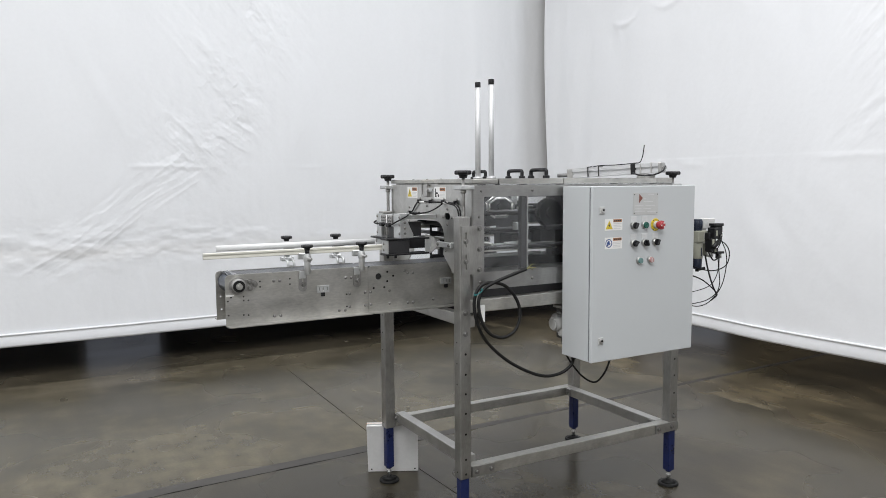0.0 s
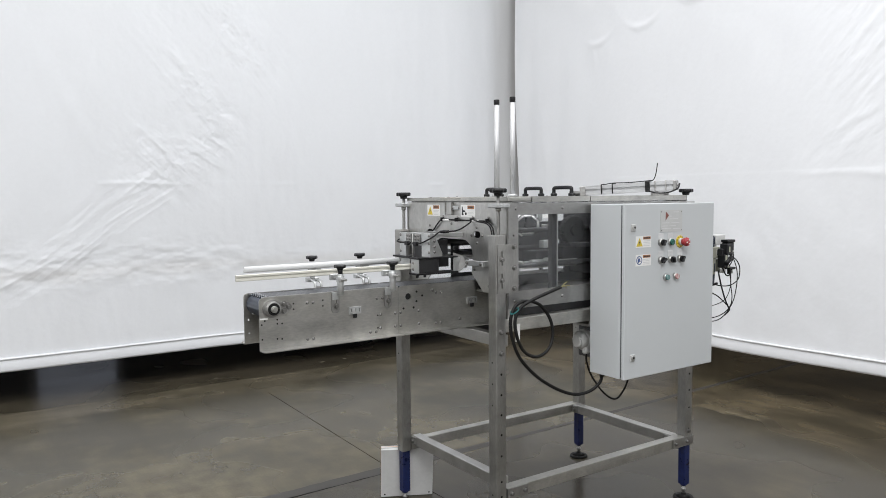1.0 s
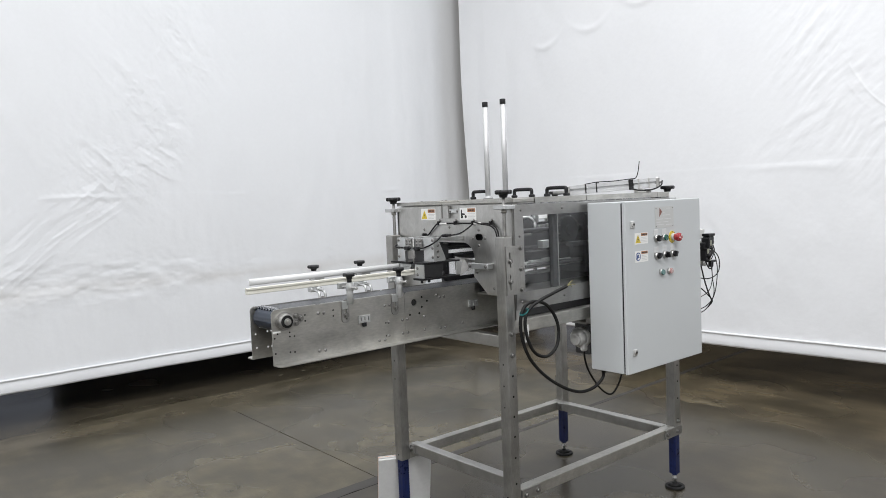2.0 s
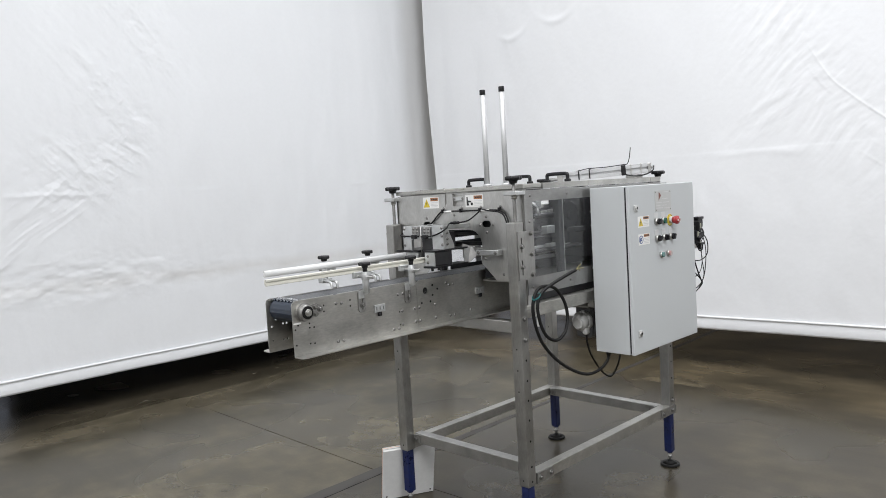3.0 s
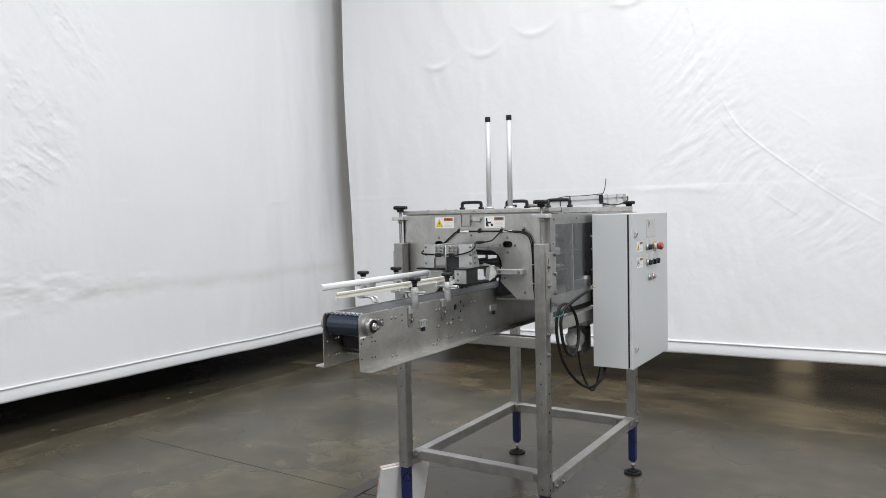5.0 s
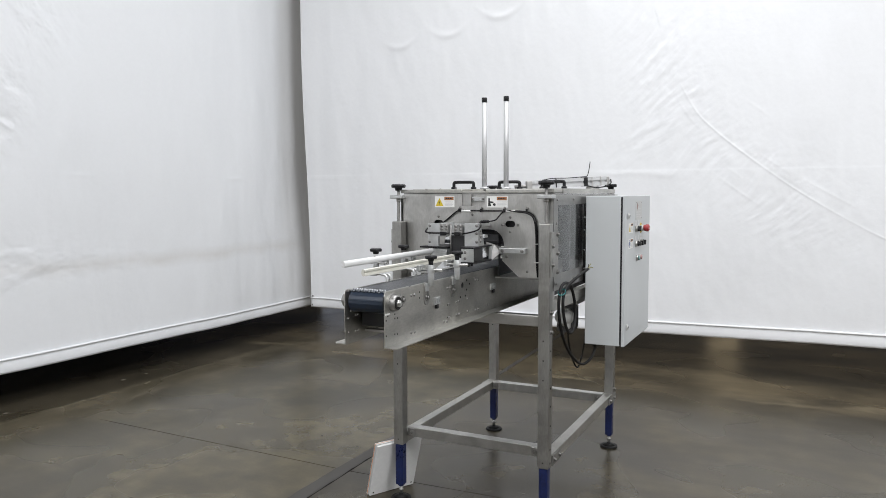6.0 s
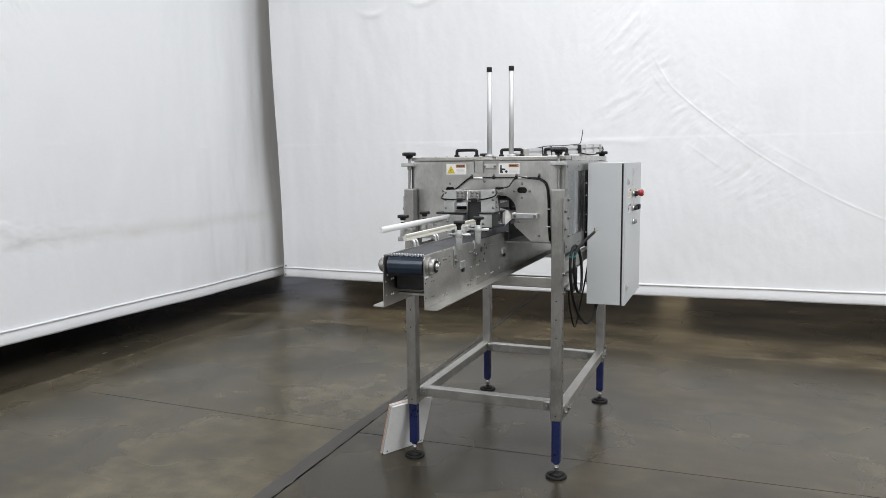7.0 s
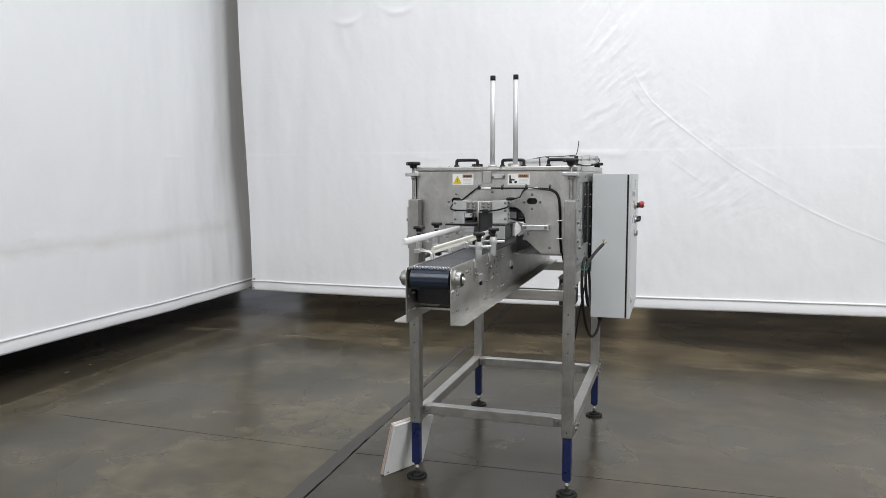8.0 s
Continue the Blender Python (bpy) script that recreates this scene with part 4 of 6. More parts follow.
# slotted sliding plates on the legs
RODS = {"a": (0.008, 0.012, 0.010), "b": (0.020, 0.697, 0.002), "c": (1.080, 0.690, 0.006), "d": (1.081, 0.016, 0.008)}
for key, (lx, ly) in LEGS.items():
    s = -1 if ly < 0.3 else 1
    y0 = ly + s * (W + 0.0005)
    xo = (lx - 0.018, lx + 0.072) if lx < 0.5 else (lx - 0.072, lx + 0.018)
    xb = lx + 0.058 if lx < 0.5 else lx - 0.058
    bm = B()
    plate(bm, [rect(xo[0], xo[1], 1.036, 1.216), slot(lx, 1.165, 0.006, 0.055), slot(lx, 1.082, 0.006, 0.055)], "y", y0, y0 + s * 0.005)
    pl = part("slotted_plate", bm, STEEL_L, head, "slotted stainless sliding plate")
    d = "-y" if s < 0 else "+y"
    bolts(pl, [(lx, y0 + s * 0.005, 1.160), (lx, y0 + s * 0.005, 1.085)], d, BIG_BOLT)
    bolts(pl, [(xb, y0 + s * 0.005, z) for z in (1.205, 1.128, 1.052)], d, BIG_BOLT)
    # bracket, threaded rod and knob
    lx, ly, dz = RODS[key]
    bm = B()
    sx = 1 if lx < 0.5 else -1
    box(bm, min(lx - sx * 0.026, lx + sx * 0.0315), max(lx - sx * 0.026, lx + sx * 0.0315), ly - 0.030, ly + 0.030, 1.349, 1.364, 0.002)
    bk = part("lift_bracket", bm, ALU, head, "pale machined bracket block")
    bm = B()
    cyl(bm, (lx, ly, 1.336), (lx, ly, 1.349), 0.011, 6)
    part("lock_nut", bm, BRIGHT, head)
    bm = B()
    pts = [(lx, ly, 1.22), (lx, ly, 1.392 + dz)]
    cyl(bm, pts[0], pts[1], 0.0062, 14)
    for k in range(36):
        cyl(bm, (lx, ly, 1.252 + k * 0.0026), (lx, ly, 1.2532 + k * 0.0026), 0.0074, 12)
    part("threaded_rod", bm, STEEL_D, head)
    bm = B()
    star_knob(bm, lx, ly, 1.394 + dz, 0.0325, 0.016)
    part("star_knob", bm, BLACK, head, "black plastic star knob")

# lids with raised rims and bridge handles
bm = B()
box(bm, X0 + 0.026, 0.148, Y0, Y1, ZT, ZT + 0.004)
part("top_strip", bm, STEEL_D, head)
for x0, x1 in ((0.150, 0.452), (0.456, 0.955), (0.958, 1.046)):
    for y0, y1 in ((Y0 - 0.006, 0.330), (0.346, Y1 + 0.006)):
        bm = B()
        plate(bm, [rect(x0, x1, y0, y1), rect(x0 + 0.024, x1 - 0.024, y0 + 0.030, y1 - 0.030)], "z", ZT + 0.001, ZT + 0.022)
        lid = part("lid", bm, STEEL_H, head, "stainless lid frame round a clear pane")
        # panes in the unseen lid tops, added to let light into the machine
        bm = B()
        box(bm, x0 + 0.020, x1 - 0.020, y0 + 0.026, y1 - 0.026, ZT - 0.0045, ZT + 0.0005)
        pn = part("lid_pane", bm, PANE, lid, "clear polycarbonate lid pane")
        pn.visible_shadow = False
bm = B()
box(bm, X0 + 0.002, 0.146, Y0 - 0.004, 0.285, ZT + 0.0045, ZT + 0.020, 0.002)
part("lid", bm, STEEL_H, head, "flat stainless lid")
bm = B()
box(bm, X0 + 0.002, 0.146, 0.396, Y1 + 0.004, ZT + 0.0045, ZT + 0.020, 0.002)
part("lid", bm, STEEL_H, head, "flat stainless lid")
ZL = ZT + 0.022
for (x, y) in ((0.10, 0.60), (0.09, 0.45), (0.11, 0.22), (0.09, 0.06), (0.24, 0.60), (0.60, 0.40)):
    shared("lid_screw", SCREW, Matrix.Translation((x, y, ZL - (0.002 if x < 0.148 else 0))), head)


def bridge_handle(x, y):
    bm = B()
    w, hgt = 0.052, 0.034
    path = [(x, y - w, ZL - 0.001), (x, y - w, ZL + hgt * 0.55), (x, y - w * 0.80, ZL + hgt), (x, y, ZL + hgt * 1.02), (x, y + w * 0.80, ZL + hgt), (x, y + w, ZL + hgt * 0.55), (x, y + w, ZL - 0.001)]
    p = [Vector(q) for q in path]
    pts = [p[0], p[1], (p[1] + p[2]) / 2 + Vector((0, -0.004, 0.004)), p[2], p[3], p[4], (p[4] + p[5]) / 2 + Vector((0, 0.004, 0.004)), p[5], p[6]]
    sweep(bm, pts, 0.0078, 10, 4)
    for q in (y - w, y + w):
        box(bm, x - 0.011, x + 0.011, q - 0.011, q + 0.011, ZL, ZL + 0.012, 0.003)
    part("handle", bm, BLACK, head, "black plastic bridge handle")


for hx, hy in ((0.425, 0.568), (0.475, 0.352), (0.432, 0.122)):
    bridge_handle(hx, hy)
# two tall magazine posts
for py in (0.309, 0.416):
    bm = B()
    cyl(bm, (0.323, py, ZL - 0.001), (0.323, py, 1.785), 0.0115, 20)
    cyl(bm, (0.323, py, ZL), (0.323, py, ZL + 0.010), 0.021, 18, 0.019)
    po = part("magazine_post", bm, TUBE_ALU, head, "tall slim silver tube post")
    bm = B()
    cyl(bm, (0.323, py, 1.783), (0.323, py, 1.806), 0.0125, 18, 0.0125, 0.002)
    part("post_cap", bm, BLACK, po, "black plastic end cap")

# notch fittings in the front plate
bm = B()
box(bm, 0.050, 0.053, 0.280, 0.402, 1.300, ZT + 0.003)
part("notch_back", bm, STEEL, head)
bm = B()
box(bm, 0.038, 0.0495, 0.293, 0.352, 1.338, 1.355, 0.002)
nb = part("notch_bar", bm, ALU, head)
bolts(nb, [(0.038, 0.300, 1.3465), (0.038, 0.345, 1.3465)], "-x", SCREW, "screw")
bm = B()
box(bm, 0.0365, 0.0495, 0.354, 0.391, 1.3185, ZT, 0.001)
part("notch_catch", bm, STEEL, head)
bm = B()
box(bm, X0 + 0.006, 0.146, 0.2855, 0.3955, ZT + 0.0045, ZT + 0.012, 0.001)
part("lid_bridge", bm, STEEL_H, head)

# warning stickers on the front plate
def front_sticker(y1, kind):
    """y1 is the edge with the pictogram."""
    x = X0 - 0.0006
    bm = B()
    box(bm, x, X0 + 0.001, y1 - 0.093, y1, 1.312, 1.359)
    st = part("warning_sticker", bm, LABEL, head, "white warning sticker with an orange header and printed lines")
    bm = B()
    box(bm, x - 0.0003, x, y1 - 0.089, y1 - 0.045, 1.342, 1.356)
    part("sticker_header", bm, ORANGE, st)
    bm = B()
    for a, b in ((0.083, 0.079), (0.077, 0.070), (0.068, 0.060), (0.058, 0.051)):
        box(bm, x - 0.0006, x - 0.0003, y1 - a, y1 - b, 1.3465, 1.3520)
    part("header_print", bm, INK, st)
    bm = B()
    for k in range(4):
        box(bm, x - 0.0003, x, y1 - 0.088 + 0.004 * (k % 2), y1 - 0.047, 1.334 - k * 0.0055, 1.3362 - k * 0.0055)
    part("printed_lines", bm, GREY_INK, st)
    if kind == "triangle":
        bm = B()
        plate(bm, [[(y1 - 0.003, 1.317), (y1 - 0.022, 1.352), (y1 - 0.041, 1.317)]], "x", x, x - 0.0003)
        part("warning_triangle", bm, YELLOW, st)
        bm = B()
        plate(bm, [[(y1 - 0.018, 1.343), (y1 - 0.026, 1.332), (y1 - 0.021, 1.331), (y1 - 0.025, 1.321), (y1 - 0.018, 1.333), (y1 - 0.023, 1.334)]], "x", x - 0.0003, x - 0.0006)
        part("pictogram", bm, INK, st)
    else:
        bm = B()
        plate(bm, [[(y1 - 0.006, 1.318), (y1 - 0.007, 1.352), (y1 - 0.013, 1.352), (y1 - 0.014, 1.338), (y1 - 0.030, 1.336), (y1 - 0.030, 1.330), (y1 - 0.016, 1.330), (y1 - 0.020, 1.318)]], "x", x, x - 0.0003)
        plate(bm, [circle(y1 - 0.034, 1.324, 0.006, 12)], "x", x, x - 0.0003)
        part("pictogram", bm, INK, st)


front_sticker(0.522, "triangle")
front_sticker(0.279, "hand")

# mechanism behind the guards
for z, y, r, x0, x1, mm in ((1.255, 0.15, 0.012, 0.045, 0.98, DARK), (1.186, 0.16, 0.008, 0.045, 0.98, DARK), (1.115, 0.14, 0.010, 0.10, 0.98, DARK), (1.255, 0.53, 0.012, 0.045, 0.98, DARK),
                            (1.186, 0.52, 0.008, 0.045, 0.98, BRIGHT), (1.098, 0.22, 0.008, 0.12, 0.80, BRIGHT), (1.135, 0.54, 0.010, 0.10, 0.98, BRIGHT)):
    bm = B()
    cyl(bm, (x0, y, z), (x1, y, z), r, 14)
    part("guide_shaft", bm, mm, head)
for z, mm, r in ((1.206, DARK, 0.010), (1.158, DARK, 0.008), (1.135, BRIGHT, 0.006)):
    bm = B()
    cyl(bm, (0.10 + (1.2 - z), 0.06, z), (0.10 + (1.2 - z), 0.62, z), r, 14)
    part("cross_shaft", bm, mm, head)
bm = B()
o8 = [(0.262 + 0.074 * math.cos(math.pi / 8 + k * math.pi / 4), 1.277 + 0.048 * math.sin(math.pi / 8 + k * math.pi / 4)) for k in range(8)]
i8 = [(0.262 + 0.056 * math.cos(math.pi / 8 + k * math.pi / 4), 1.277 + 0.034 * math.sin(math.pi / 8 + k * math.pi / 4)) for k in range(8)]
plate(bm, [o8, i8], "y", 0.148, 0.158)
part("octagonal_frame", bm, FRAME_G, head, "grey octagonal frame")
# pale strips along the bevels draw the highlight on the octagonal frame
bm = B()
for ring, q in ((o8, 0.996), (i8, 1.06)):
    pts = [(0.262 + (a - 0.262) * q, 0.1465, 1.277 + (b - 1.277) * q) for a, b in ring]
    for k in (range(8) if ring is i8 else (2, 3, 4)):
        sweep(bm, [pts[k], pts[(k + 1) % 8]], 0.0042, 6, 0)
part("rim_highlight", bm, PALE_M, head, "pale strips drawn as the highlight along the bevels")
bm = B()
box(bm, 0.258, 0.266, 0.150, 0.156, 1.240, 1.314)
box(bm, 0.205, 0.322, 0.152, 0.157, 1.270, 1.280)
cyl(bm, (0.262, 0.144, 1.275), (0.262, 0.158, 1.275), 0.012, 16)
part("frame_spider", bm, DARK, head)
bm = B()
cyl(bm, (0.476, 0.10, 1.250), (0.476, 0.13, 1.250), 0.058, 32, None, 0.003)
for k in range(24):
    t = 2 * math.pi * k / 24
    cyl(bm, (0.476 + 0.0575 * math.cos(t), 0.102, 1.250 + 0.0575 * math.sin(t)), (0.476 + 0.0575 * math.cos(t), 0.128, 1.250 + 0.0575 * math.sin(t)), 0.003, 6)
cyl(bm, (0.476, 0.085, 1.250), (0.476, 0.101, 1.250), 0.024, 20)
part("drive_pulley", bm, BLACK, head, "black plastic drive pulley")
bm = B()
box(bm, 0.47, 0.55, 0.16, 0.24, 1.10, 1.18, 0.004)
box(bm, 0.60, 0.90, 0.12, 0.30, 1.06, 1.34, 0.004)
part("gear_housing", bm, DARK, head)
bm = B()
box(bm, 0.30, 0.36, 0.09, 0.12, 1.185, 1.215, 0.002)
box(bm, 0.17, 0.33, 0.18, 0.20, 1.105, 1.125, 0.002)
box(bm, 0.16, 0.52, 0.22, 0.24, 1.068, 1.080, 0.002)
box(bm, 0.33, 0.38, 0.10, 0.13, 1.128, 1.142, 0.002)
part("slide_block", bm, ALU, head)
for q, mm in (((0.283, 0.360, 0.140, 0.160, 1.112, 1.134), ALU),
              ((0.360, 0.540, 0.148, 0.156, 1.118, 1.128), BRIGHT), ((0.318, 0.345, 0.148, 0.160, 1.285, 1.325), ALU), ((0.350, 0.400, 0.150, 0.162, 1.300, 1.322), WHITE_P),
              ((0.345, 0.385, 0.148, 0.158, 1.262, 1.276), BRIGHT), ((0.395, 0.425, 0.148, 0.158, 1.262, 1.280), BRIGHT)):
    bm = B()
    box(bm, *q, 0.002)
    part("slide_bar", bm, mm, head)
bm = B()
box(bm, 0.33, 0.44, 0.17, 0.27, 1.115, 1.165, 0.003)
box(bm, 0.45, 0.54, 0.06, 0.10, 1.18, 1.20, 0.002)
part("carriage", bm, DARK, head)
# dark plates added to darken the view inside; cuts let the curtain show
for y, cuts in ((0.252, ((0.12, 0.30, 1.088, 1.160), (0.305, 0.42, 1.063, 1.086), (0.44, 0.57, 1.060, 1.086), (0.24, 0.31, 1.176, 1.194), (0.455, 0.56, 1.176, 1.204), (0.43, 0.60, 1.284, 1.314), (0.32, 0.40, 1.230, 1.262), (0.14, 0.23, 1.262, 1.300))),
                (0.448, ((0.11, 0.43, 1.068, 1.146), (0.44, 0.75, 1.036, 1.064), (0.59, 0.72, 1.156, 1.196), (0.36, 0.45, 1.160, 1.182), (0.19, 0.28, 1.222, 1.247), (0.56, 0.76, 1.272, 1.308), (0.11, 0.34, 1.168, 1.183)))):
    bm = B()
    plate(bm, [rect(0.10, 1.03, 1.02, 1.345)] + [rect(*q) for q in cuts], "y", y, y + 0.003)
    part("inner_backing", bm, INNER, head, "dark grey plate added to darken the inside")
# dark blocks added behind the front slots so the openings read dark
for y in (YC - 0.165, YC + 0.165):
    bm = B()
    box(bm, 0.060, 0.15, y - 0.050, y + 0.050, 1.205, 1.285, 0.003)
    part("slot_backing_block", bm, DARK, head)
bm = B()
box(bm, 0.10, 1.02, 0.055, 0.27, 1.010, 1.016)
box(bm, 0.10, 1.02, 0.43, 0.63, 1.010, 1.016)
part("inner_tray", bm, STEEL_D, head)
# gear motor under the head
motor = thing("gear_motor", (0.54, 0.10, 0.70), "small grey gear motor with a pale tapered end cap", "gear motor")
MOTOR_M = material("grey_motor_paint", (0.10, 0.102, 0.105), 0.45, 0.0, 0.1, 20, 120)
bm = B()
box(bm, 0.536, 0.632, 0.058, 0.134, 0.716, 0.848, 0.006, seg=2)
for k in range(5):
    box(bm, 0.552 + 0.016 * k, 0.556 + 0.016 * k, 0.052, 0.060, 0.730, 0.836, 0.001)
part("motor_body", bm, MOTOR_M, motor)
bm = B()
box(bm, 0.520, 0.650, 0.056, 0.136, 0.848, 0.860, 0.002)
box(bm, 0.520, 0.650, 0.029, 0.060, 0.852, 0.90, 0.002)
part("mounting_plate", bm, STEEL_D, motor)
bm = B()
cyl(bm, (0.537, 0.094, 0.790), (0.512, 0.092, 0.789), 0.046, 10, 0.043)
cyl(bm, (0.513, 0.092, 0.789), (0.486, 0.089, 0.785), 0.043, 10, 0.027)
cyl(bm, (0.487, 0.089, 0.785), (0.480, 0.089, 0.785), 0.027, 10, 0.021)
box(bm, 0.506, 0.536, 0.062, 0.086, 0.734, 0.770, 0.006)
part("motor_cap", bm, GREY_CAP, motor, "pale grey tapered plastic cap")

# ---- infeed conveyor ----
CN, CF = 0.276, 0.424
conv = thing("conveyor", (0.0, 0.35, 0.875), "stainless steel infeed conveyor with a dark blue belt", "conveyor")
ZC0, ZC1 = 0.877, 1.056


def side_wall(y, s, x0, x1, cuts):
    bm = B()
    r = 0.012
    lp = [(x0, ZC0 + 0.002), (x1, ZC0 + 0.002), (x1, ZC1 - (0.004 if x0 > -0.5 else 0)), (x0 + r, ZC1), (x0 + 0.3 * r, ZC1 - 0.3 * r), (x0, ZC1 - r)]
    plate(bm, [lp] + cuts, "y", y, y + s * 0.003)
    # outward foot flange with rounded end corners
    yo = y + s * 0.048
    n = 6
    fl = [(x1, y), (x0, y)]
    for k in range(n + 1):
        a = math.pi / 2 * k / n
        fl.append((x0 + 0.018 - 0.018 * math.cos(a), yo - s * 0.018 + s * 0.018 * math.sin(a)))
    fl.append((x1, yo))
    plate(bm, [fl], "z", ZC0 - 0.001, ZC0 + 0.002)
    return part("side_wall", bm, STEEL_H, conv, "stainless side wall with an outward foot flange")


big = circle(-0.222, 1.014, 0.0125, 20)
w1 = side_wall(CN, -1, -0.808, -0.2665, [])
w2 = side_wall(CN, -1, -0.2655, 1.10, [big])
w3 = side_wall(CF, 1, -0.808, -0.2665, [circle(x, z, 0.0036, 10) for x, z in ((-0.792, 0.962), (-0.790, 0.914), (-0.748, 0.966), (-0.734, 0.966), (-0.748, 0.912), (-0.734, 0.912), (-0.775, 0.984))])
side_wall(CF, 1, -0.2655, 1.10, [])
fy = CN - 0.003
bolts(w1, [(x, fy, z) for x, z in ((-0.634, 1.026), (-0.612, 1.025), (-0.357, 1.018), (-0.334, 1.018), (-0.635, 0.898), (-0.612, 0.897), (-0.386, 0.895), (-0.362, 0.894), (-0.342, 0.956), (-0.343, 0.906), (-0.279, 0.956), (-0.279, 0.906))], "-y", SCREW, "screw")
bolts(w2, [(x, fy, z) for x, z in ((-0.2555, 0.956), (-0.2555, 0.906), (-0.095, 1.020), (-0.072, 1.019), (-0.175, 0.955), (-0.175, 0.905), (-0.095, 0.90), (-0.072, 0.90), (0.02, 0.905), (-0.11, 1.03))], "-y", SCREW, "screw")
holes(w1, [(x, fy, z) for x, z in ((-0.789, 0.978), (-0.745, 0.978), (-0.745, 0.964), (-0.728, 0.963), (-0.746, 0.912), (-0.729, 0.910), (-0.800, 0.965), (-0.799, 0.915), (-0.685, 1.028), (-0.685, 1.008), (-0.575, 1.03), (-0.575, 1.01), (-0.355, 0.955), (-0.355, 0.908))], "-y")
holes(w2, [(x, fy, z) for x, z in ((-0.184, 1.030), (-0.159, 1.013), (-0.185, 0.993), (-0.243, 0.970), (-0.198, 0.970))], "-y", HOLE_M)
# black disc behind the large hole stands for its dark inside
holes(w2, [(-0.222, CN + 0.0015, 1.014)], "-y", HOLE_L)
fi = CF - 0.0002
bolts(w3, [(x, fi, z) for x, z in ((-0.635, 0.898), (-0.612, 0.897))], "-y", SCREW, "screw")

# belt: a ribbed loop over the end rollers
def belt_mesh():
    bm = B()
    xa, xb, zc, r = -0.765, 1.06, 1.018, 0.0365
    pitch, loop = 0.0127, []
    n = int((xb - xa) / pitch)
    for i in range(n):
        x = xb - i * (xb - xa) / n
        loop += [(x, zc + r), (x - pitch * 0.30, zc + r + 0.0004), (x - pitch * 0.55, zc + r + 0.0004), (x - pitch * 0.85, zc + r)]
    k = 32
    for i in range(k + 1):
        a = math.pi / 2 + math.pi * i / k
        q = r + (0.0005 if i % 4 in (1, 2) else 0)
        loop.append((xa + q * math.cos(a), zc + q * math.sin(a)))
    loop += [(xb, zc - r), (xb + r, zc)]
    y0, y1 = CN + 0.009, CF - 0.009
    a = [bm.verts.new((x, y0, z)) for x, z in loop]
    b = [bm.verts.new((x, y1, z)) for x, z in loop]
    for i in range(len(loop)):
        j = (i + 1) % len(loop)
        bm.faces.new((a[i], a[j], b[j], b[i]))
    bm.faces.new(a)
    bm.faces.new(b[::-1])
    return bm


bo = part("belt", belt_mesh(), BELT, conv, "dark blue ribbed modular plastic belt")
# top faces take a greyer belt colour that stands for their sheen
bo.data.materials.append(BELT_TOP)
for f in bo.data.polygons:
    f.material_index = 1 if f.normal.z > 0.8 and f.center.x > -0.764 else 0
# one knuckle row is coloured pale and metallic to carry the lamp glint
for k, (kx, mm) in enumerate(((-0.7685, KNUCKLE), (-0.7805, KNUCKLE_D))):
    bm = B()
    for i in range(13):
        y = CN + 0.013 + i * 0.0098 + (0.003 if k else 0)
        x = kx - (0.0016 if i % 2 else 0)
        z = 1.018 + math.sqrt(0.0372 ** 2 - (x + 0.765) ** 2)
        cyl(bm, (x, y, z), (x, y + 0.0080, z), 0.0050, 12)
    part("hinge_knuckle_row", bm, mm, conv, "row of small belt hinge knuckles")
bm = B()
cyl(bm, (-0.765, CN - 0.018, 1.018), (-0.765, CF + 0.020, 1.018), 0.0085, 18)
part("roller_shaft", bm, BRIGHT, conv)
bm = B()
box(bm, -0.70, 1.08, CN + 0.005, CF - 0.005, 0.993, 1.045)
part("slider_bed", bm, STEEL_D, conv)
bm = B()
box(bm, -0.690, -0.660, CN + 0.001, CF - 0.001, 0.902, 0.909)
part("spacer", bm, STEEL, conv)
# dark box set under the belt, where the inside lies in shade
bm = B()
box(bm, -0.715, -0.10, CN + 0.002, CF - 0.002, 0.925, 0.992, 0.004)
part("dark_infill", bm, DARK, conv, "dark box filling the shaded space under the belt")


def bearing(y, s):
    bm = B()
    c = (-0.765, 1.018)
    yo = y + s * 0.003
    # flange: round boss with a two-bolt ear
    ear = [(c[0] + 0.031 * math.cos(a), c[1] + 0.031 * math.sin(a)) for a in [math.radians(d) for d in range(40, 321, 14)]]
    ear += [(c[0] + 0.052, c[1] - 0.017), (c[0] + 0.066, c[1] - 0.010), (c[0] + 0.066, c[1] + 0.014), (c[0] + 0.050, c[1] + 0.020)]
    plate(bm, [ear], "y", yo, yo + s * 0.007)
    cyl(bm, (c[0], yo + s * 0.005, c[1]), (c[0], yo + s * 0.024, c[1]), 0.027, 28, 0.025, 0.003)
    be = part("flange_bearing", bm, STEEL_D, conv, "cast grey flange bearing")
    bm = B()
    cyl(bm, (c[0], yo + s * 0.020, c[1]), (c[0], yo + s * 0.0262, c[1]), 0.0208, 24)
    part("bearing_seal", bm, RUBBER, be, "black bearing seal")
    bm = B()
    cyl(bm, (c[0], yo + s * 0.022, c[1]), (c[0], yo + s * 0.032, c[1]), 0.0122, 20, 0.0112)
    cyl(bm, (c[0], yo + s * 0.031, c[1]), (c[0], yo + s * 0.036, c[1]), 0.0075, 16, 0.0068)
    part("inner_ring", bm, BRIGHT, be)
    d = "-y" if s < 0 else "+y"
    bolts(be, [(c[0] + 0.042, yo + s * 0.007, c[1] + 0.013), (c[0] + 0.042, yo + s * 0.007, c[1] - 0.011), (c[0] + 0.060, yo + s * 0.007, c[1] + 0.002)], d, BIG_BOLT)


bearing(CN, -1)
bearing(CF, 1)
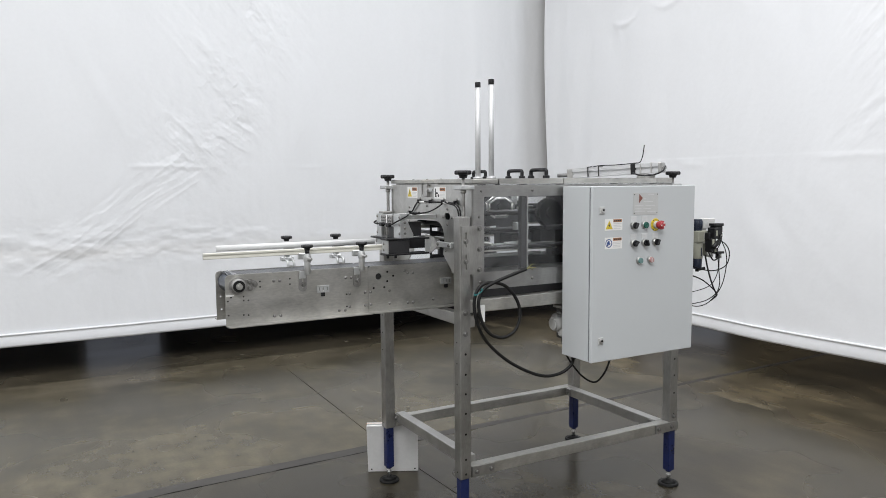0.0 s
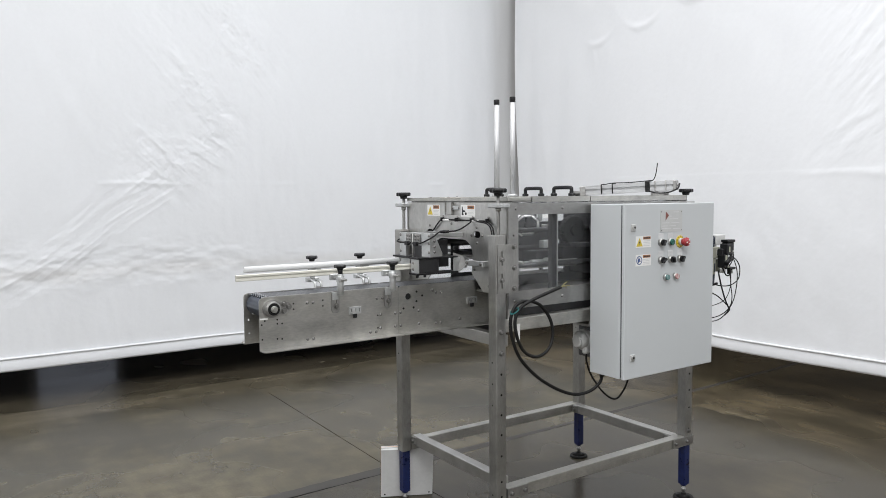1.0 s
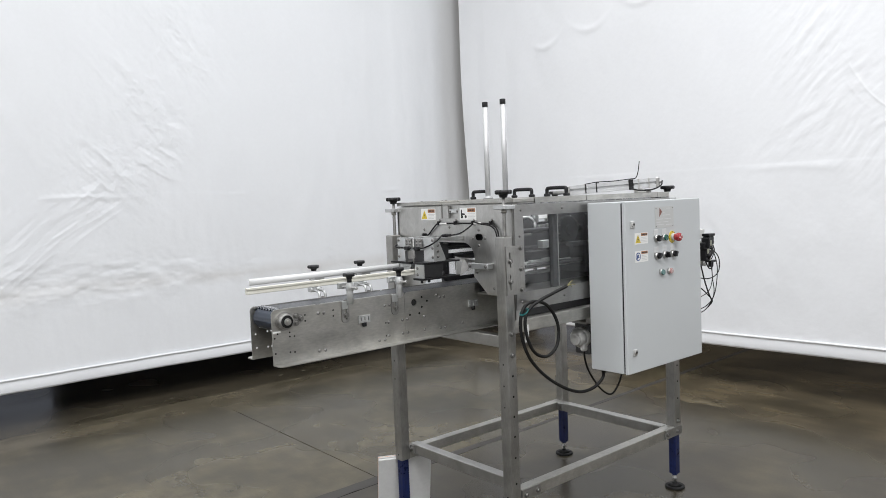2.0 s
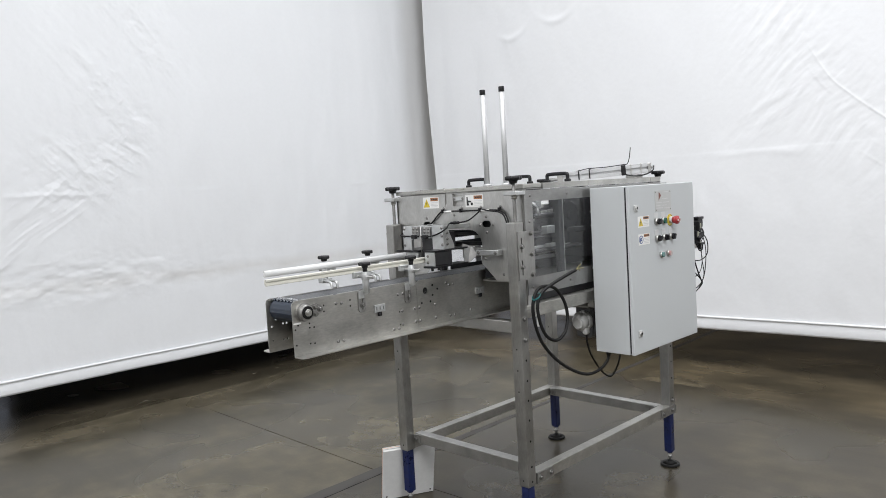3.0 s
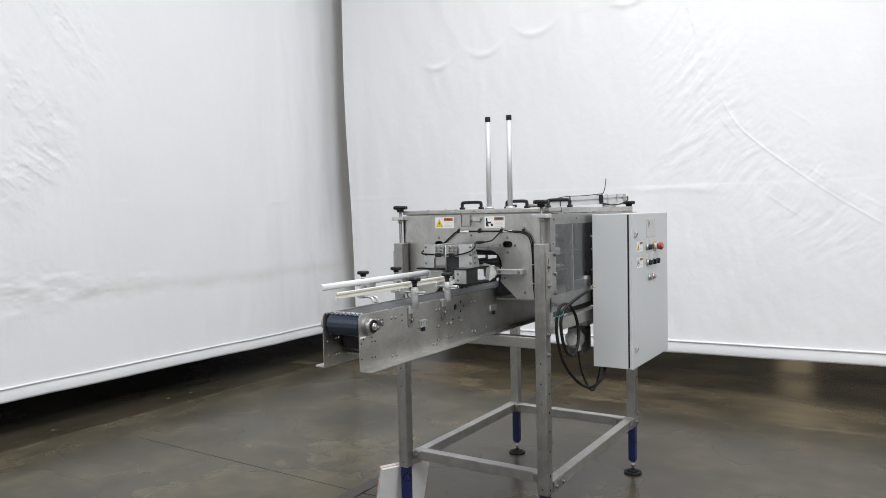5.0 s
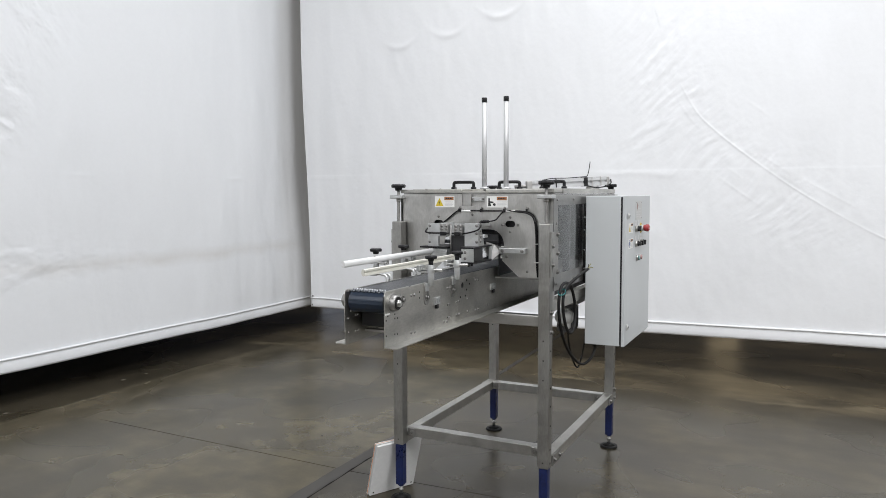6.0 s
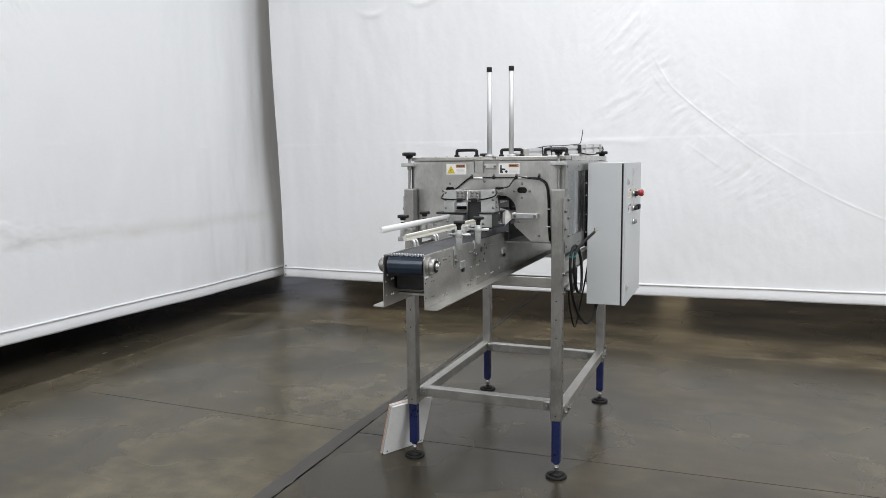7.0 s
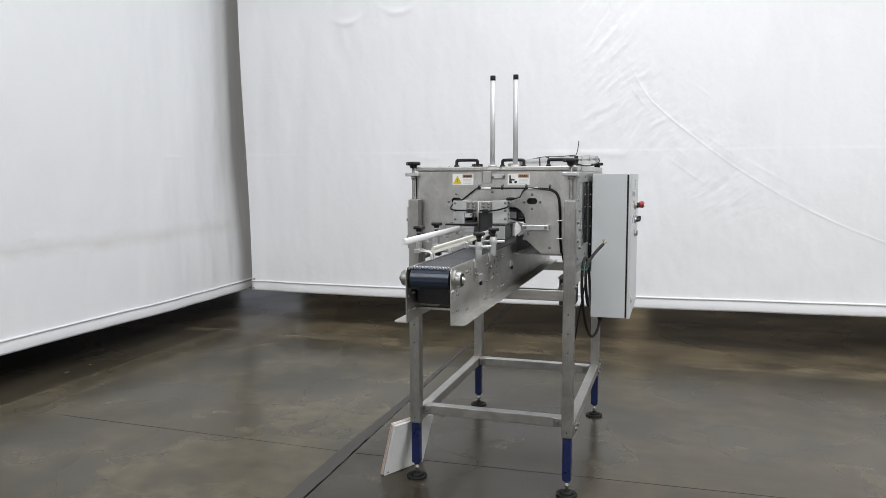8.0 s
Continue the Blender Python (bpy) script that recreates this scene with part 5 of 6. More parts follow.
# cover strips along the top edge and a scraper by the roller
bm = B()
box(bm, -0.795, -0.64, CN + 0.001, CN + 0.008, 1.052, 1.0575)
box(bm, -0.62, -0.28, CN + 0.001, CN + 0.008, 1.050, 1.0570)
box(bm, -0.795, -0.28, CF - 0.008, CF - 0.001, 1.050, 1.0575)
part("edge_strip", bm, BRIGHT, conv)
bm = B()
box(bm, -0.806, -0.778, CN - 0.0045, CN - 0.003, 0.982, 0.987)
part("printed_mark", bm, LABEL, conv)
# small slotted sensor brackets on the side wall
for sx, sz in ((-0.452, 0.972), (0.075, 0.965)):
    bm = B()
    plate(bm, [rect(sx - 0.022, sx + 0.026, sz - 0.002, sz + 0.024), slot(sx - 0.013, sz + 0.011, 0.004, 0.014), slot(sx + 0.002, sz + 0.011, 0.006, 0.014), slot(sx + 0.018, sz + 0.011, 0.004, 0.014)], "y", fy, fy - 0.006)
    sb = part("sensor_bracket", bm, ALU, conv, "small slotted bright bracket")
    bm = B()
    box(bm, sx - 0.006, sx + 0.008, fy - 0.009, fy, sz - 0.016, sz - 0.001, 0.001)
    part("sensor_plug", bm, BLACK, sb)

# ---- guide rails with clamps, carried by the conveyor ----
def guide_rail(y, s, x0, x1, mat, label):
    bm = B()
    n = 10
    prof = []
    for k in range(n + 1):
        a = -math.pi / 2 + math.pi * k / n
        prof.append((0.0070 * math.cos(a) - 0.002, 0.0112 * math.sin(a)))
    prof += [(-0.008, 0.0095), (-0.008, 0.004), (-0.004, 0.004), (-0.004, -0.004), (-0.008, -0.004), (-0.008, -0.0095)]
    zr = 1.124 if s < 0 else 1.139
    ra = [bm.verts.new((x0, y - s * a, zr + b)) for a, b in prof]
    rb = [bm.verts.new((x1, y - s * a, zr + b)) for a, b in prof]
    for i in range(len(prof)):
        j = (i + 1) % len(prof)
        f = bm.faces.new((ra[i], ra[j], rb[j], rb[i]))
        f.smooth = i < n
    bm.faces.new(ra)
    bm.faces.new(rb[::-1])
    return part("guide_rail", bm, mat, conv, label)


guide_rail(0.313, -1, -0.872, -0.180, CREAM, "cream plastic guide rail")
guide_rail(0.433, 1, -0.800, -0.165, WHITE_R, "white plastic guide rail")


def clamp(x, s):
    """Upright clamp post with a cross rod to the guide rail and a star knob on top."""
    wall = CN - 0.003 if s < 0 else CF + 0.003
    py = wall + s * 0.012
    rail_y = 0.313 if s < 0 else 0.433
    bm = B()
    plate(bm, [slot(x, 1.020, 0.032, 0.082, 3), slot(x, 1.018, 0.008, 0.052)], "y", wall, wall + s * 0.004)
    so = part("slotted_bracket", bm, STEEL_D, conv, "slotted steel bracket bolted to the side wall")
    bolts(so, [(x + 0.002, wall + s * 0.004, 1.006)], "-y" if s < 0 else "+y", BIG_BOLT)
    x += 0.016 if s < 0 else 0
    bm = B()
    if s < 0:
        cyl(bm, (x, py, 1.046), (x, py, 1.120), 0.0118, 20, None, 0.0015)
        cyl(bm, (x, py, 1.091), (x, py, 1.113), 0.0140, 20, None, 0.0015)
        box(bm, x - 0.010, x + 0.010, wall - 0.004, py + 0.004, 1.040, 1.052)
        box(bm, x - 0.030, x - 0.006, py + 0.004, py + 0.010, 1.028, 1.056, 0.001)
    else:
        py = wall + 0.055
        sweep(bm, [(x - 0.012, wall + 0.002, 1.02), (x - 0.012, wall + 0.002, 1.062), (x - 0.012, wall + 0.012, 1.078), (x - 0.012, py, 1.082)], 0.005, 10, 5)
        sweep(bm, [(x + 0.012, wall + 0.002, 1.02), (x + 0.012, wall + 0.002, 1.062), (x + 0.012, wall + 0.012, 1.078), (x + 0.012, py, 1.082)], 0.005, 10, 5)
        box(bm, x - 0.024, x + 0.024, py - 0.012, py + 0.012, 1.074, 1.090, 0.002)
        cyl(bm, (x, py, 1.086), (x, py, 1.138), 0.0115, 20, None, 0.0015)
    part("clamp_post", bm, ALU, conv, "bright clamp post")
    bm = B()
    zr = 1.102 if s < 0 else 1.120
    ends = (py - 0.045, rail_y + 0.0) if s < 0 else (rail_y, py + 0.03)
    cyl(bm, (x, ends[0], zr), (x, ends[1], zr), 0.0052, 14, None, 0.001)
    part("cross_rod", bm, BRIGHT, conv)
    bm = B()
    yb = rail_y + s * 0.004
    box(bm, x - 0.022, x + 0.018, min(yb, yb + s * 0.014), max(yb, yb + s * 0.014), zr - 0.006, zr + 0.016, 0.002)
    part("rail_clip", bm, ALU, conv)
    bm = B()
    star_knob(bm, x, py, 1.141 if s < 0 else 1.160, 0.0225, 0.012, 5)
    cyl(bm, (x, py, 1.112), (x, py, 1.145), 0.0085, 12)
    part("star_knob", bm, BLACK, conv, "black plastic star knob")


for cx in (-0.527, -0.312):
    clamp(cx, -1)
for cx in (-0.520, -0.316):
    clamp(cx, 1)

# ---- timing heads in the throat of the machine ----
heads = thing("timing_head", (-0.06, 0.345, 1.10), "pair of silver and black product-timing heads with sensor cables", "timing head")


def head_plate(loop, label=""):
    bm = B()
    plate(bm, [loop], "x", HX, HX + 0.012)
    return part("head_plate", bm, ALU, heads, label)


def cable_bracket(yc):
    bm = B()
    box(bm, HX - 0.005, HX + 0.002, yc - 0.019, yc + 0.019, 1.212, 1.247, 0.001)
    cb = part("cable_bracket", bm, STEEL_D, heads)
    bolts(cb, [(HX - 0.005, yc + a, z) for a in (-0.010, 0.010) for z in (1.240, 1.227)], "-x", SCREW, "screw")
    bm = B()
    box(bm, HX - 0.018, HX - 0.004, yc - 0.012, yc + 0.012, 1.202, 1.217, 0.002)
    cyl(bm, (HX - 0.010, yc - 0.024, 1.211), (HX - 0.010, yc + 0.024, 1.211), 0.0035, 10)
    part("sensor_connector", bm, BLACK, heads, "black sensor connector")


HX = -0.140
hp = head_plate([(0.413, 1.250), (0.467, 1.250), (0.467, 1.157), (0.420, 1.157), (0.420, 1.198), (0.413, 1.198)], "silver machined head plate")
bolts(hp, [(HX, 0.459, z) for z in (1.240, 1.210, 1.175)], "-x", SCREW, "screw")
hp = head_plate([(0.242, 1.252), (0.302, 1.252), (0.302, 1.161), (0.242, 1.161)], "silver machined head plate")
bolts(hp, [(HX, 0.250, z) for z in (1.242, 1.212, 1.178)], "-x", SCREW, "screw")
bm = B()
box(bm, HX + 0.0125, HX + 0.022, 0.300, 0.425, 1.199, 1.249, 0.001)
part("cross_bar", bm, ALU, heads)
for yc in (0.392, 0.329):
    cable_bracket(yc)
bm = B()
plate(bm, [[(HX + 0.0125, 1.251), (HX + 0.020, 1.251), (HX + 0.056, 1.175), (HX + 0.056, 1.162), (HX + 0.0125, 1.162)]], "y", 0.242, 0.247)
gu = part("gusset", bm, ALU, heads, "sloped silver gusset")
bolts(gu, [(HX + 0.020, 0.242, z) for z in (1.222, 1.200, 1.180)], "-y", SCREW, "screw")
bm = B()
box(bm, HX + 0.0125, -0.022, 0.294, 0.301, 1.163, 1.222, 0.001)
part("head_core", bm, DARK, heads, "dark anodised inner plate")
bm = B()
box(bm, HX + 0.0125, X0 - 0.001, 0.262, 0.286, 1.234, 1.250, 0.001)
part("carrier_bar", bm, ALU, heads)
bm = B()
box(bm, HX + 0.0125, X0 - 0.001, 0.432, 0.452, 1.234, 1.248, 0.001)
part("carrier_bar", bm, ALU, heads)
bm = B()
cyl(bm, (HX - 0.004, 0.361, 1.112), (HX - 0.004, 0.361, 1.248), 0.0028, 10)
part("upright_pin", bm, STEEL_D, heads)
# grip blocks on the two sides of the belt
bm = B()
box(bm, -0.197, -0.192, 0.238, 0.290, 1.102, 1.155, 0.001)
gb = part("end_plate", bm, ALU, heads, "pale grip-block end plate")
bolts(gb, [(-0.197, 0.274, 1.140), (-0.197, 0.274, 1.116)], "-x", SCREW, "screw")
bm = B()
box(bm, -0.192, -0.102, 0.239, 0.288, 1.1025, 1.1545, 0.002)
part("grip_block", bm, DARK, heads, "dark anodised grip block")
bm = B()
box(bm, -0.033, 0.008, 0.238, 0.244, 1.1025, 1.1545, 0.001)
box(bm, 0.004, X0 - 0.001, 0.236, 0.246, 1.112, 1.146, 0.002)
part("grip_carrier", bm, ALU, heads)
bm = B()
box(bm, -0.150, -0.092, 0.376, 0.458, 1.111, 1.1495, 0.002)
box(bm, -0.152, -0.140, 0.376, 0.420, 1.122, 1.140, 0.002)
gb = part("grip_block", bm, ALU, heads, "silver grip block")
bolts(gb, [(-0.150, 0.448, 1.140), (-0.150, 0.448, 1.120)], "-x", SCREW, "screw")
bm = B()
box(bm, -0.090, 0.052, 0.396, 0.404, 1.104, 1.149, 0.001)
part("grip_block", bm, DARK, heads, "dark anodised grip block")
for gx in (-0.184, -0.150):
    bm = B()
    cyl(bm, (gx, 0.266, 1.083), (gx, 0.266, 1.0955), 0.0055, 12, None, 0.001)
    part("grip_bolt", bm, DARK, heads)
for q in ((-0.202, -0.015, 0.236, 0.294, 1.155, 1.161), (-0.204, -0.015, 0.236, 0.294, 1.095, 1.102), (-0.156, -0.020, 0.372, 0.497, 1.150, 1.157)):
    bm = B()
    box(bm, *q, 0.001)
    part("guide_slab", bm, BLACK, heads, "black plastic guide slab")
bm = B()
box(bm, HX + 0.006, HX + 0.012, 0.304, 0.367, 1.112, 1.202, 0.001)
part("stop_gate", bm, DARK, heads, "dark grey upright stop gate")
# flared guide and its bar on the front plate
bm = B()
for xa, xb in ((-0.022, 0.010),):
    v = [bm.verts.new(p) for p in ((xa, 0.258, 1.172), (xa, 0.258, 1.118), (xa + 0.01, 0.236, 1.098), (xb, 0.208, 1.126), (xb, 0.200, 1.148), (xa + 0.025, 0.232, 1.160))]
    f = bm.faces.new(v)
    ex = bmesh.ops.extrude_face_region(bm, geom=[f])
    bmesh.ops.translate(bm, vec=(0.004, 0.002, 0), verts=[q for q in ex["geom"] if isinstance(q, bmesh.types.BMVert)])
part("flared_guide", bm, STEEL_D, heads, "bent silver lead-in guide")
bm = B()
box(bm, 0.002, 0.012, 0.100, 0.212, 1.124, 1.146, 0.002)
box(bm, 0.010, X0 - 0.0005, 0.100, 0.118, 1.124, 1.146, 0.002)
ab = part("guide_arm", bm, ALU, heads, "flat silver arm bolted to the front plate")
bolts(ab, [(0.002, 0.112, 1.135), (0.002, 0.198, 1.135)], "-x", BOLT)
# sensor cables with clips
xc = X0 - 0.008
def sensor_cable(r, *pts):
    bm = B()
    sweep(bm, pts, r, 8, 6)
    part("sensor_cable", bm, RUBBER, heads, "thin black sensor cable")


sensor_cable(0.0032, (-0.15, 0.414, 1.211), (-0.153, 0.455, 1.212), (-0.14, 0.478, 1.218), (-0.08, 0.484, 1.236), (-0.01, 0.48, 1.244), (xc, 0.474, 1.25), (xc, 0.44, 1.276), (xc, 0.412, 1.296), (xc, 0.39, 1.299), (xc, 0.3, 1.298), (xc, 0.2, 1.298), (xc, 0.12, 1.297), (xc, 0.085, 1.29), (xc, 0.062, 1.265), (xc, 0.054, 1.2), (xc, 0.052, 1.1), (xc, 0.046, 1.03), (xc + 0.02, 0.04, 0.98))
sensor_cable(0.003, (-0.15, 0.305, 1.211), (-0.158, 0.277, 1.215), (-0.157, 0.240, 1.226), (-0.125, 0.238, 1.241), (-0.085, 0.257, 1.256), (-0.059, 0.232, 1.257), (-0.03, 0.216, 1.262), (0.0, 0.214, 1.274), (xc, 0.208, 1.29), (xc, 0.19, 1.3), (xc - 0.006, 0.14, 1.295), (xc - 0.006, 0.09, 1.287), (xc - 0.006, 0.066, 1.262), (xc - 0.006, 0.058, 1.2), (xc - 0.006, 0.056, 1.1), (xc - 0.006, 0.05, 1.03))
bm = B()
cyl(bm, (-0.083, 0.256, 1.2562), (-0.059, 0.232, 1.2572), 0.0056, 12)
cyl(bm, (-0.076, 0.249, 1.2564), (-0.068, 0.241, 1.2570), 0.0066, 12)
part("inline_connector", bm, BLACK, heads, "black inline cable connector")
for y in (0.402, 0.301, 0.199, 0.100):
    bm = B()
    box(bm, xc - 0.007, X0, y - 0.003, y + 0.003, 1.292, 1.307, 0.001)
    part("cable_clip", bm, BLACK, heads)
for z in (1.165, 1.09):
    bm = B()
    box(bm, xc - 0.010, X0, 0.046, 0.066, z - 0.002, z + 0.002, 0.001)
    part("cable_clip", bm, BRIGHT, heads)
for y0, y1 in ((0.350, 0.392), (0.150, 0.190)):
    bm = B()
    cyl(bm, (xc, y0, 1.297), (xc, y1, 1.297), 0.0047, 10)
    part("cable_marker", bm, LABEL, heads)
# ---- control cabinet ----
cab = thing("control_cabinet", (0.705, -0.11, 0.689), "light grey powder-coated steel control cabinet with buttons on its door", "control cabinet")
BX0, BX1, BZ0, BZ1, DY = 0.438, 0.972, 0.689, 1.357, -0.208
bm = B()
box(bm, BX0, BX1, -0.1852, -0.030, BZ0, BZ1, 0.002, seg=2)
body = part("cabinet_body", bm, CABINET, cab)
bm = B()
box(bm, BX0 + 0.005, BX1 - 0.005, -0.194, -0.185, BZ0 + 0.005, BZ1 - 0.005)
part("door_gasket", bm, BLACK, cab, "black rubber door gasket")
bm = B()
box(bm, BX0 - 0.001, BX1 + 0.001, DY, -0.1930, BZ0 - 0.001, BZ1 + 0.001, 0.003, seg=2)
door = part("cabinet_door", bm, CABINET, cab)
for mx in (0.50, 0.90):
    for mz in (0.78, 1.26):
        bm = B()
        box(bm, mx, mx + 0.03, -0.031, Y0 - 0.0045, mz, mz + 0.04, 0.002)
        part("mounting_spacer", bm, STEEL_D, cab)
# wires crowded into the slot between the cabinet and the guard
for wx, wy, wr, z0, z1 in ((0.462, -0.018, 0.0065, 0.962, 1.322), (0.473, -0.020, 0.0055, 0.975, 1.300), (0.483, -0.016, 0.0050, 0.990, 1.325)):
    bm = B()
    sweep(bm, [(wx + 0.004 * math.sin(17 * z + 90 * wx), wy, z) for z in [z0 + (z1 - z0) * k / 6 for k in range(7)]], wr, 8, 4)
    part("wire_loom", bm, RUBBER, cab, "black wires behind the cabinet")
for wz in (1.03, 1.115, 1.205, 1.262):
    bm = B()
    cyl(bm, (0.458, -0.019, wz), (0.453, -0.019, wz), 0.0042, 10, 0.0034)
    part("wire_clip", bm, BRIGHT, cab, "small bright wire clip")
for lz in (1.268, 0.770):
    bm = B()
    box(bm, 0.468, 0.494, DY - 0.005, DY, lz - 0.014, lz + 0.014, 0.003)
    lk = part("door_lock", bm, PLATE_M, door, "small square quarter-turn door lock")
    bm = B()
    cyl(bm, (0.482, DY - 0.0045, lz), (0.482, DY - 0.0080, lz), 0.0095, 20, 0.0090)
    part("lock_barrel", bm, BRIGHT, lk, "bright lock barrel")
    bm = B()
    cyl(bm, (0.4835, DY - 0.0078, lz + 0.001), (0.4835, DY - 0.0086, lz + 0.001), 0.0052, 3)
    cyl(bm, (0.4835, DY - 0.0078, lz + 0.001), (0.4835, DY - 0.0085, lz + 0.001), 0.0044, 12)
    part("lock_core", bm, BLACK, lk)
# nameplate
bm = B()
box(bm, 0.637, 0.768, DY - 0.0012, DY, 1.246, 1.331)
npl = part("nameplate", bm, PLATE_M, door, "etched metal nameplate with an emblem and worn print")
yq = DY - 0.0012
bm = B()
plate(bm, [[(0.666, 1.290), (0.668, 1.326), (0.686, 1.311)]], "y", yq, yq - 0.0004)
part("emblem", bm, RUST, npl)
bm = B()
for k, (a, b, z) in enumerate(((0.690, 0.704, 1.306), (0.715, 0.745, 1.322), (0.690, 0.740, 1.295), (0.645, 0.690, 1.280), (0.70, 0.75, 1.280), (0.645, 0.680, 1.268), (0.690, 0.730, 1.268), (0.645, 0.700, 1.258), (0.71, 0.755, 1.256))):
    box(bm, a, b, yq - 0.0004, yq, z, z + 0.0032)
part("printed_lines", bm, GREY_INK, npl)
bolts(npl, [(x, yq, z) for x in (0.643, 0.762) for z in (1.252, 1.325)], "-y", hole_mesh(0.0020), "rivet")


def door_sticker(z1, kind):
    bm = B()
    box(bm, 0.497, 0.584, DY - 0.0006, DY, z1 - 0.044, z1)
    st = part("warning_sticker", bm, LABEL, door, "white sticker with a pictogram and an orange header")
    y = DY - 0.0006
    bm = B()
    box(bm, 0.538, 0.581, y - 0.0003, y, z1 - 0.013, z1 - 0.002)
    part("sticker_header", bm, ORANGE, st)
    bm = B()
    for a, b in ((0.542, 0.548), (0.550, 0.558), (0.560, 0.567), (0.569, 0.577)):
        box(bm, a, b, y - 0.0006, y - 0.0003, z1 - 0.0100, z1 - 0.0050)
    part("header_print", bm, INK, st)
    bm = B()
    for k in range(4):
        box(bm, 0.539, 0.579 - 0.004 * (k % 2), y - 0.0003, y, z1 - 0.020 - 0.006 * k, z1 - 0.0178 - 0.006 * k)
    part("printed_lines", bm, GREY_INK, st)
    bm = B()
    if kind == "triangle":
        plate(bm, [[(0.500, z1 - 0.039), (0.536, z1 - 0.039), (0.518, z1 - 0.006)]], "y", y, y - 0.0003)
        part("warning_triangle", bm, YELLOW, st)
        bm = B()
        plate(bm, [[(0.521, z1 - 0.014), (0.513, z1 - 0.026), (0.518, z1 - 0.026), (0.514, z1 - 0.036), (0.523, z1 - 0.023), (0.518, z1 - 0.023)]], "y", y - 0.0003, y - 0.0006)
        part("pictogram", bm, INK, st)
    else:
        plate(bm, [circle(0.517, z1 - 0.022, 0.0165, 24), circle(0.517, z1 - 0.022, 0.0130, 20)], "y", y, y - 0.0003)
        plate(bm, [[(0.509, z1 - 0.031), (0.508, z1 - 0.020), (0.514, z1 - 0.012), (0.523, z1 - 0.016), (0.519, z1 - 0.021), (0.526, z1 - 0.024), (0.521, z1 - 0.029), (0.516, z1 - 0.026), (0.514, z1 - 0.033)]], "y", y, y - 0.0003)
        part("pictogram", bm, SIGN_BLUE, st)


door_sticker(1.2345, "triangle")
door_sticker(1.164, "circle")


def collar(bm, x, z, r, d):
    cyl(bm, (x, DY + 0.0005, z), (x, DY - d, z), r, 24, r * 0.9)


def legend(x, z):
    bm = B()
    box(bm, x - 0.016, x + 0.016, DY - 0.0015, DY, z + 0.010, z + 0.036, 0.001)
    lg = part("legend_plate", bm, LEGEND, door, "small pale grey legend plate")
    bm = B()
    box(bm, x - 0.010, x + 0.010, DY - 0.002, DY - 0.0014, z + 0.026, z + 0.029)
    part("printed_lines", bm, GREY_INK, lg)


def selector(x, z, turn):
    legend(x, z)
    bm = B()
    collar(bm, x, z, 0.0155, 0.012)
    se = part("selector_switch", bm, BRIGHT, door, "chrome-ringed black selector switch")
    bm = B()
    m = Matrix.Translation((x, DY, z)) @ Matrix.Rotation(turn, 4, "Y")
    cyl(bm, (x, DY - 0.011, z), (x, DY - 0.017, z), 0.0125, 20)
    box(bm, -0.0045, 0.0045, -0.027, -0.014, -0.0115, 0.0115, 0.002, m)
    part("switch_lever", bm, BLACK, se)


def push_button(x, z, mat, label):
    legend(x, z)
    bm = B()
    collar(bm, x, z, 0.0155, 0.010)
    pb = part("push_button", bm, BRIGHT, door, label)
    bm = B()
    cyl(bm, (x, DY - 0.009, z), (x, DY - 0.015, z), 0.0125, 20, 0.012, 0.001)
    part("button_cap", bm, mat, pb)


selector(0.640, 1.206, 0.5)
push_button(0.697, 1.206, GREEN, "dark green push button")
for x, a in ((0.641, 0.9), (0.698, -0.3), (0.755, 0.4)):
    selector(x, 1.137, a)
bm = B()
collar(bm, 0.757, 1.205, 0.026, 0.002)
es = part("emergency_stop", bm, YELLOW, door, "red mushroom emergency stop on a yellow disc")
bm = B()
cyl(bm, (0.757, DY - 0.001, 1.205), (0.757, DY - 0.014, 1.205), 0.0145, 20)
part("stop_collar", bm, GREY_CAP, es, "grey stop collar")
bm = B()
cyl(bm, (0.757, DY - 0.012, 1.205), (0.757, DY - 0.030, 1.205), 0.012, 20, 0.0178)
cyl(bm, (0.757, DY - 0.030, 1.205), (0.757, DY - 0.038, 1.205), 0.0178, 24, 0.0165, 0.002)
cyl(bm, (0.757, DY - 0.036, 1.205), (0.757, DY - 0.042, 1.205), 0.0150, 24, 0.0100)
part("stop_mushroom", bm, RED, es)
bm = B()
for k in range(3):
    a = 0.4 + 2.1 * k
    box(bm, -0.0022, 0.0022, DY - 0.0425, DY - 0.0395, 0.0055, 0.0115, 0.0005, pose(0.757, 0, 1.205) @ Matrix.Rotation(a, 4, "Y"))
part("turn_arrows", bm, LABEL, es)
bm = B()
for k in range(10):
    a = 2 * math.pi * k / 10
    box(bm, -0.0030, 0.0030, DY - 0.0024, DY - 0.0019, 0.0205, 0.0228, 0.0, pose(0.757, 0, 1.205) @ Matrix.Rotation(a, 4, "Y"))
part("printed_ring", bm, INK, es)
for x, mm, lb in ((0.672, PALE_GREEN, "small green illuminated button"), (0.730, PALE_RED, "small red illuminated button")):
    bm = B()
    collar(bm, x, 1.068, 0.0145, 0.009)
    ib = part("indicator_button", bm, BRIGHT, door, lb)
    bm = B()
    cyl(bm, (x, DY - 0.008, 1.068), (x, DY - 0.015, 1.068), 0.0115, 18, 0.0105, 0.001)
    part("lens", bm, mm, ib)
bm = B()
box(bm, x - 0.0, x + 0.001, DY - 0.0155, DY - 0.015, 1.06, 1.076)
part("lens_mark", bm, LABEL, ib)
bolts(body, [(0.462, -0.11, BZ0)], "-z", BOLT)
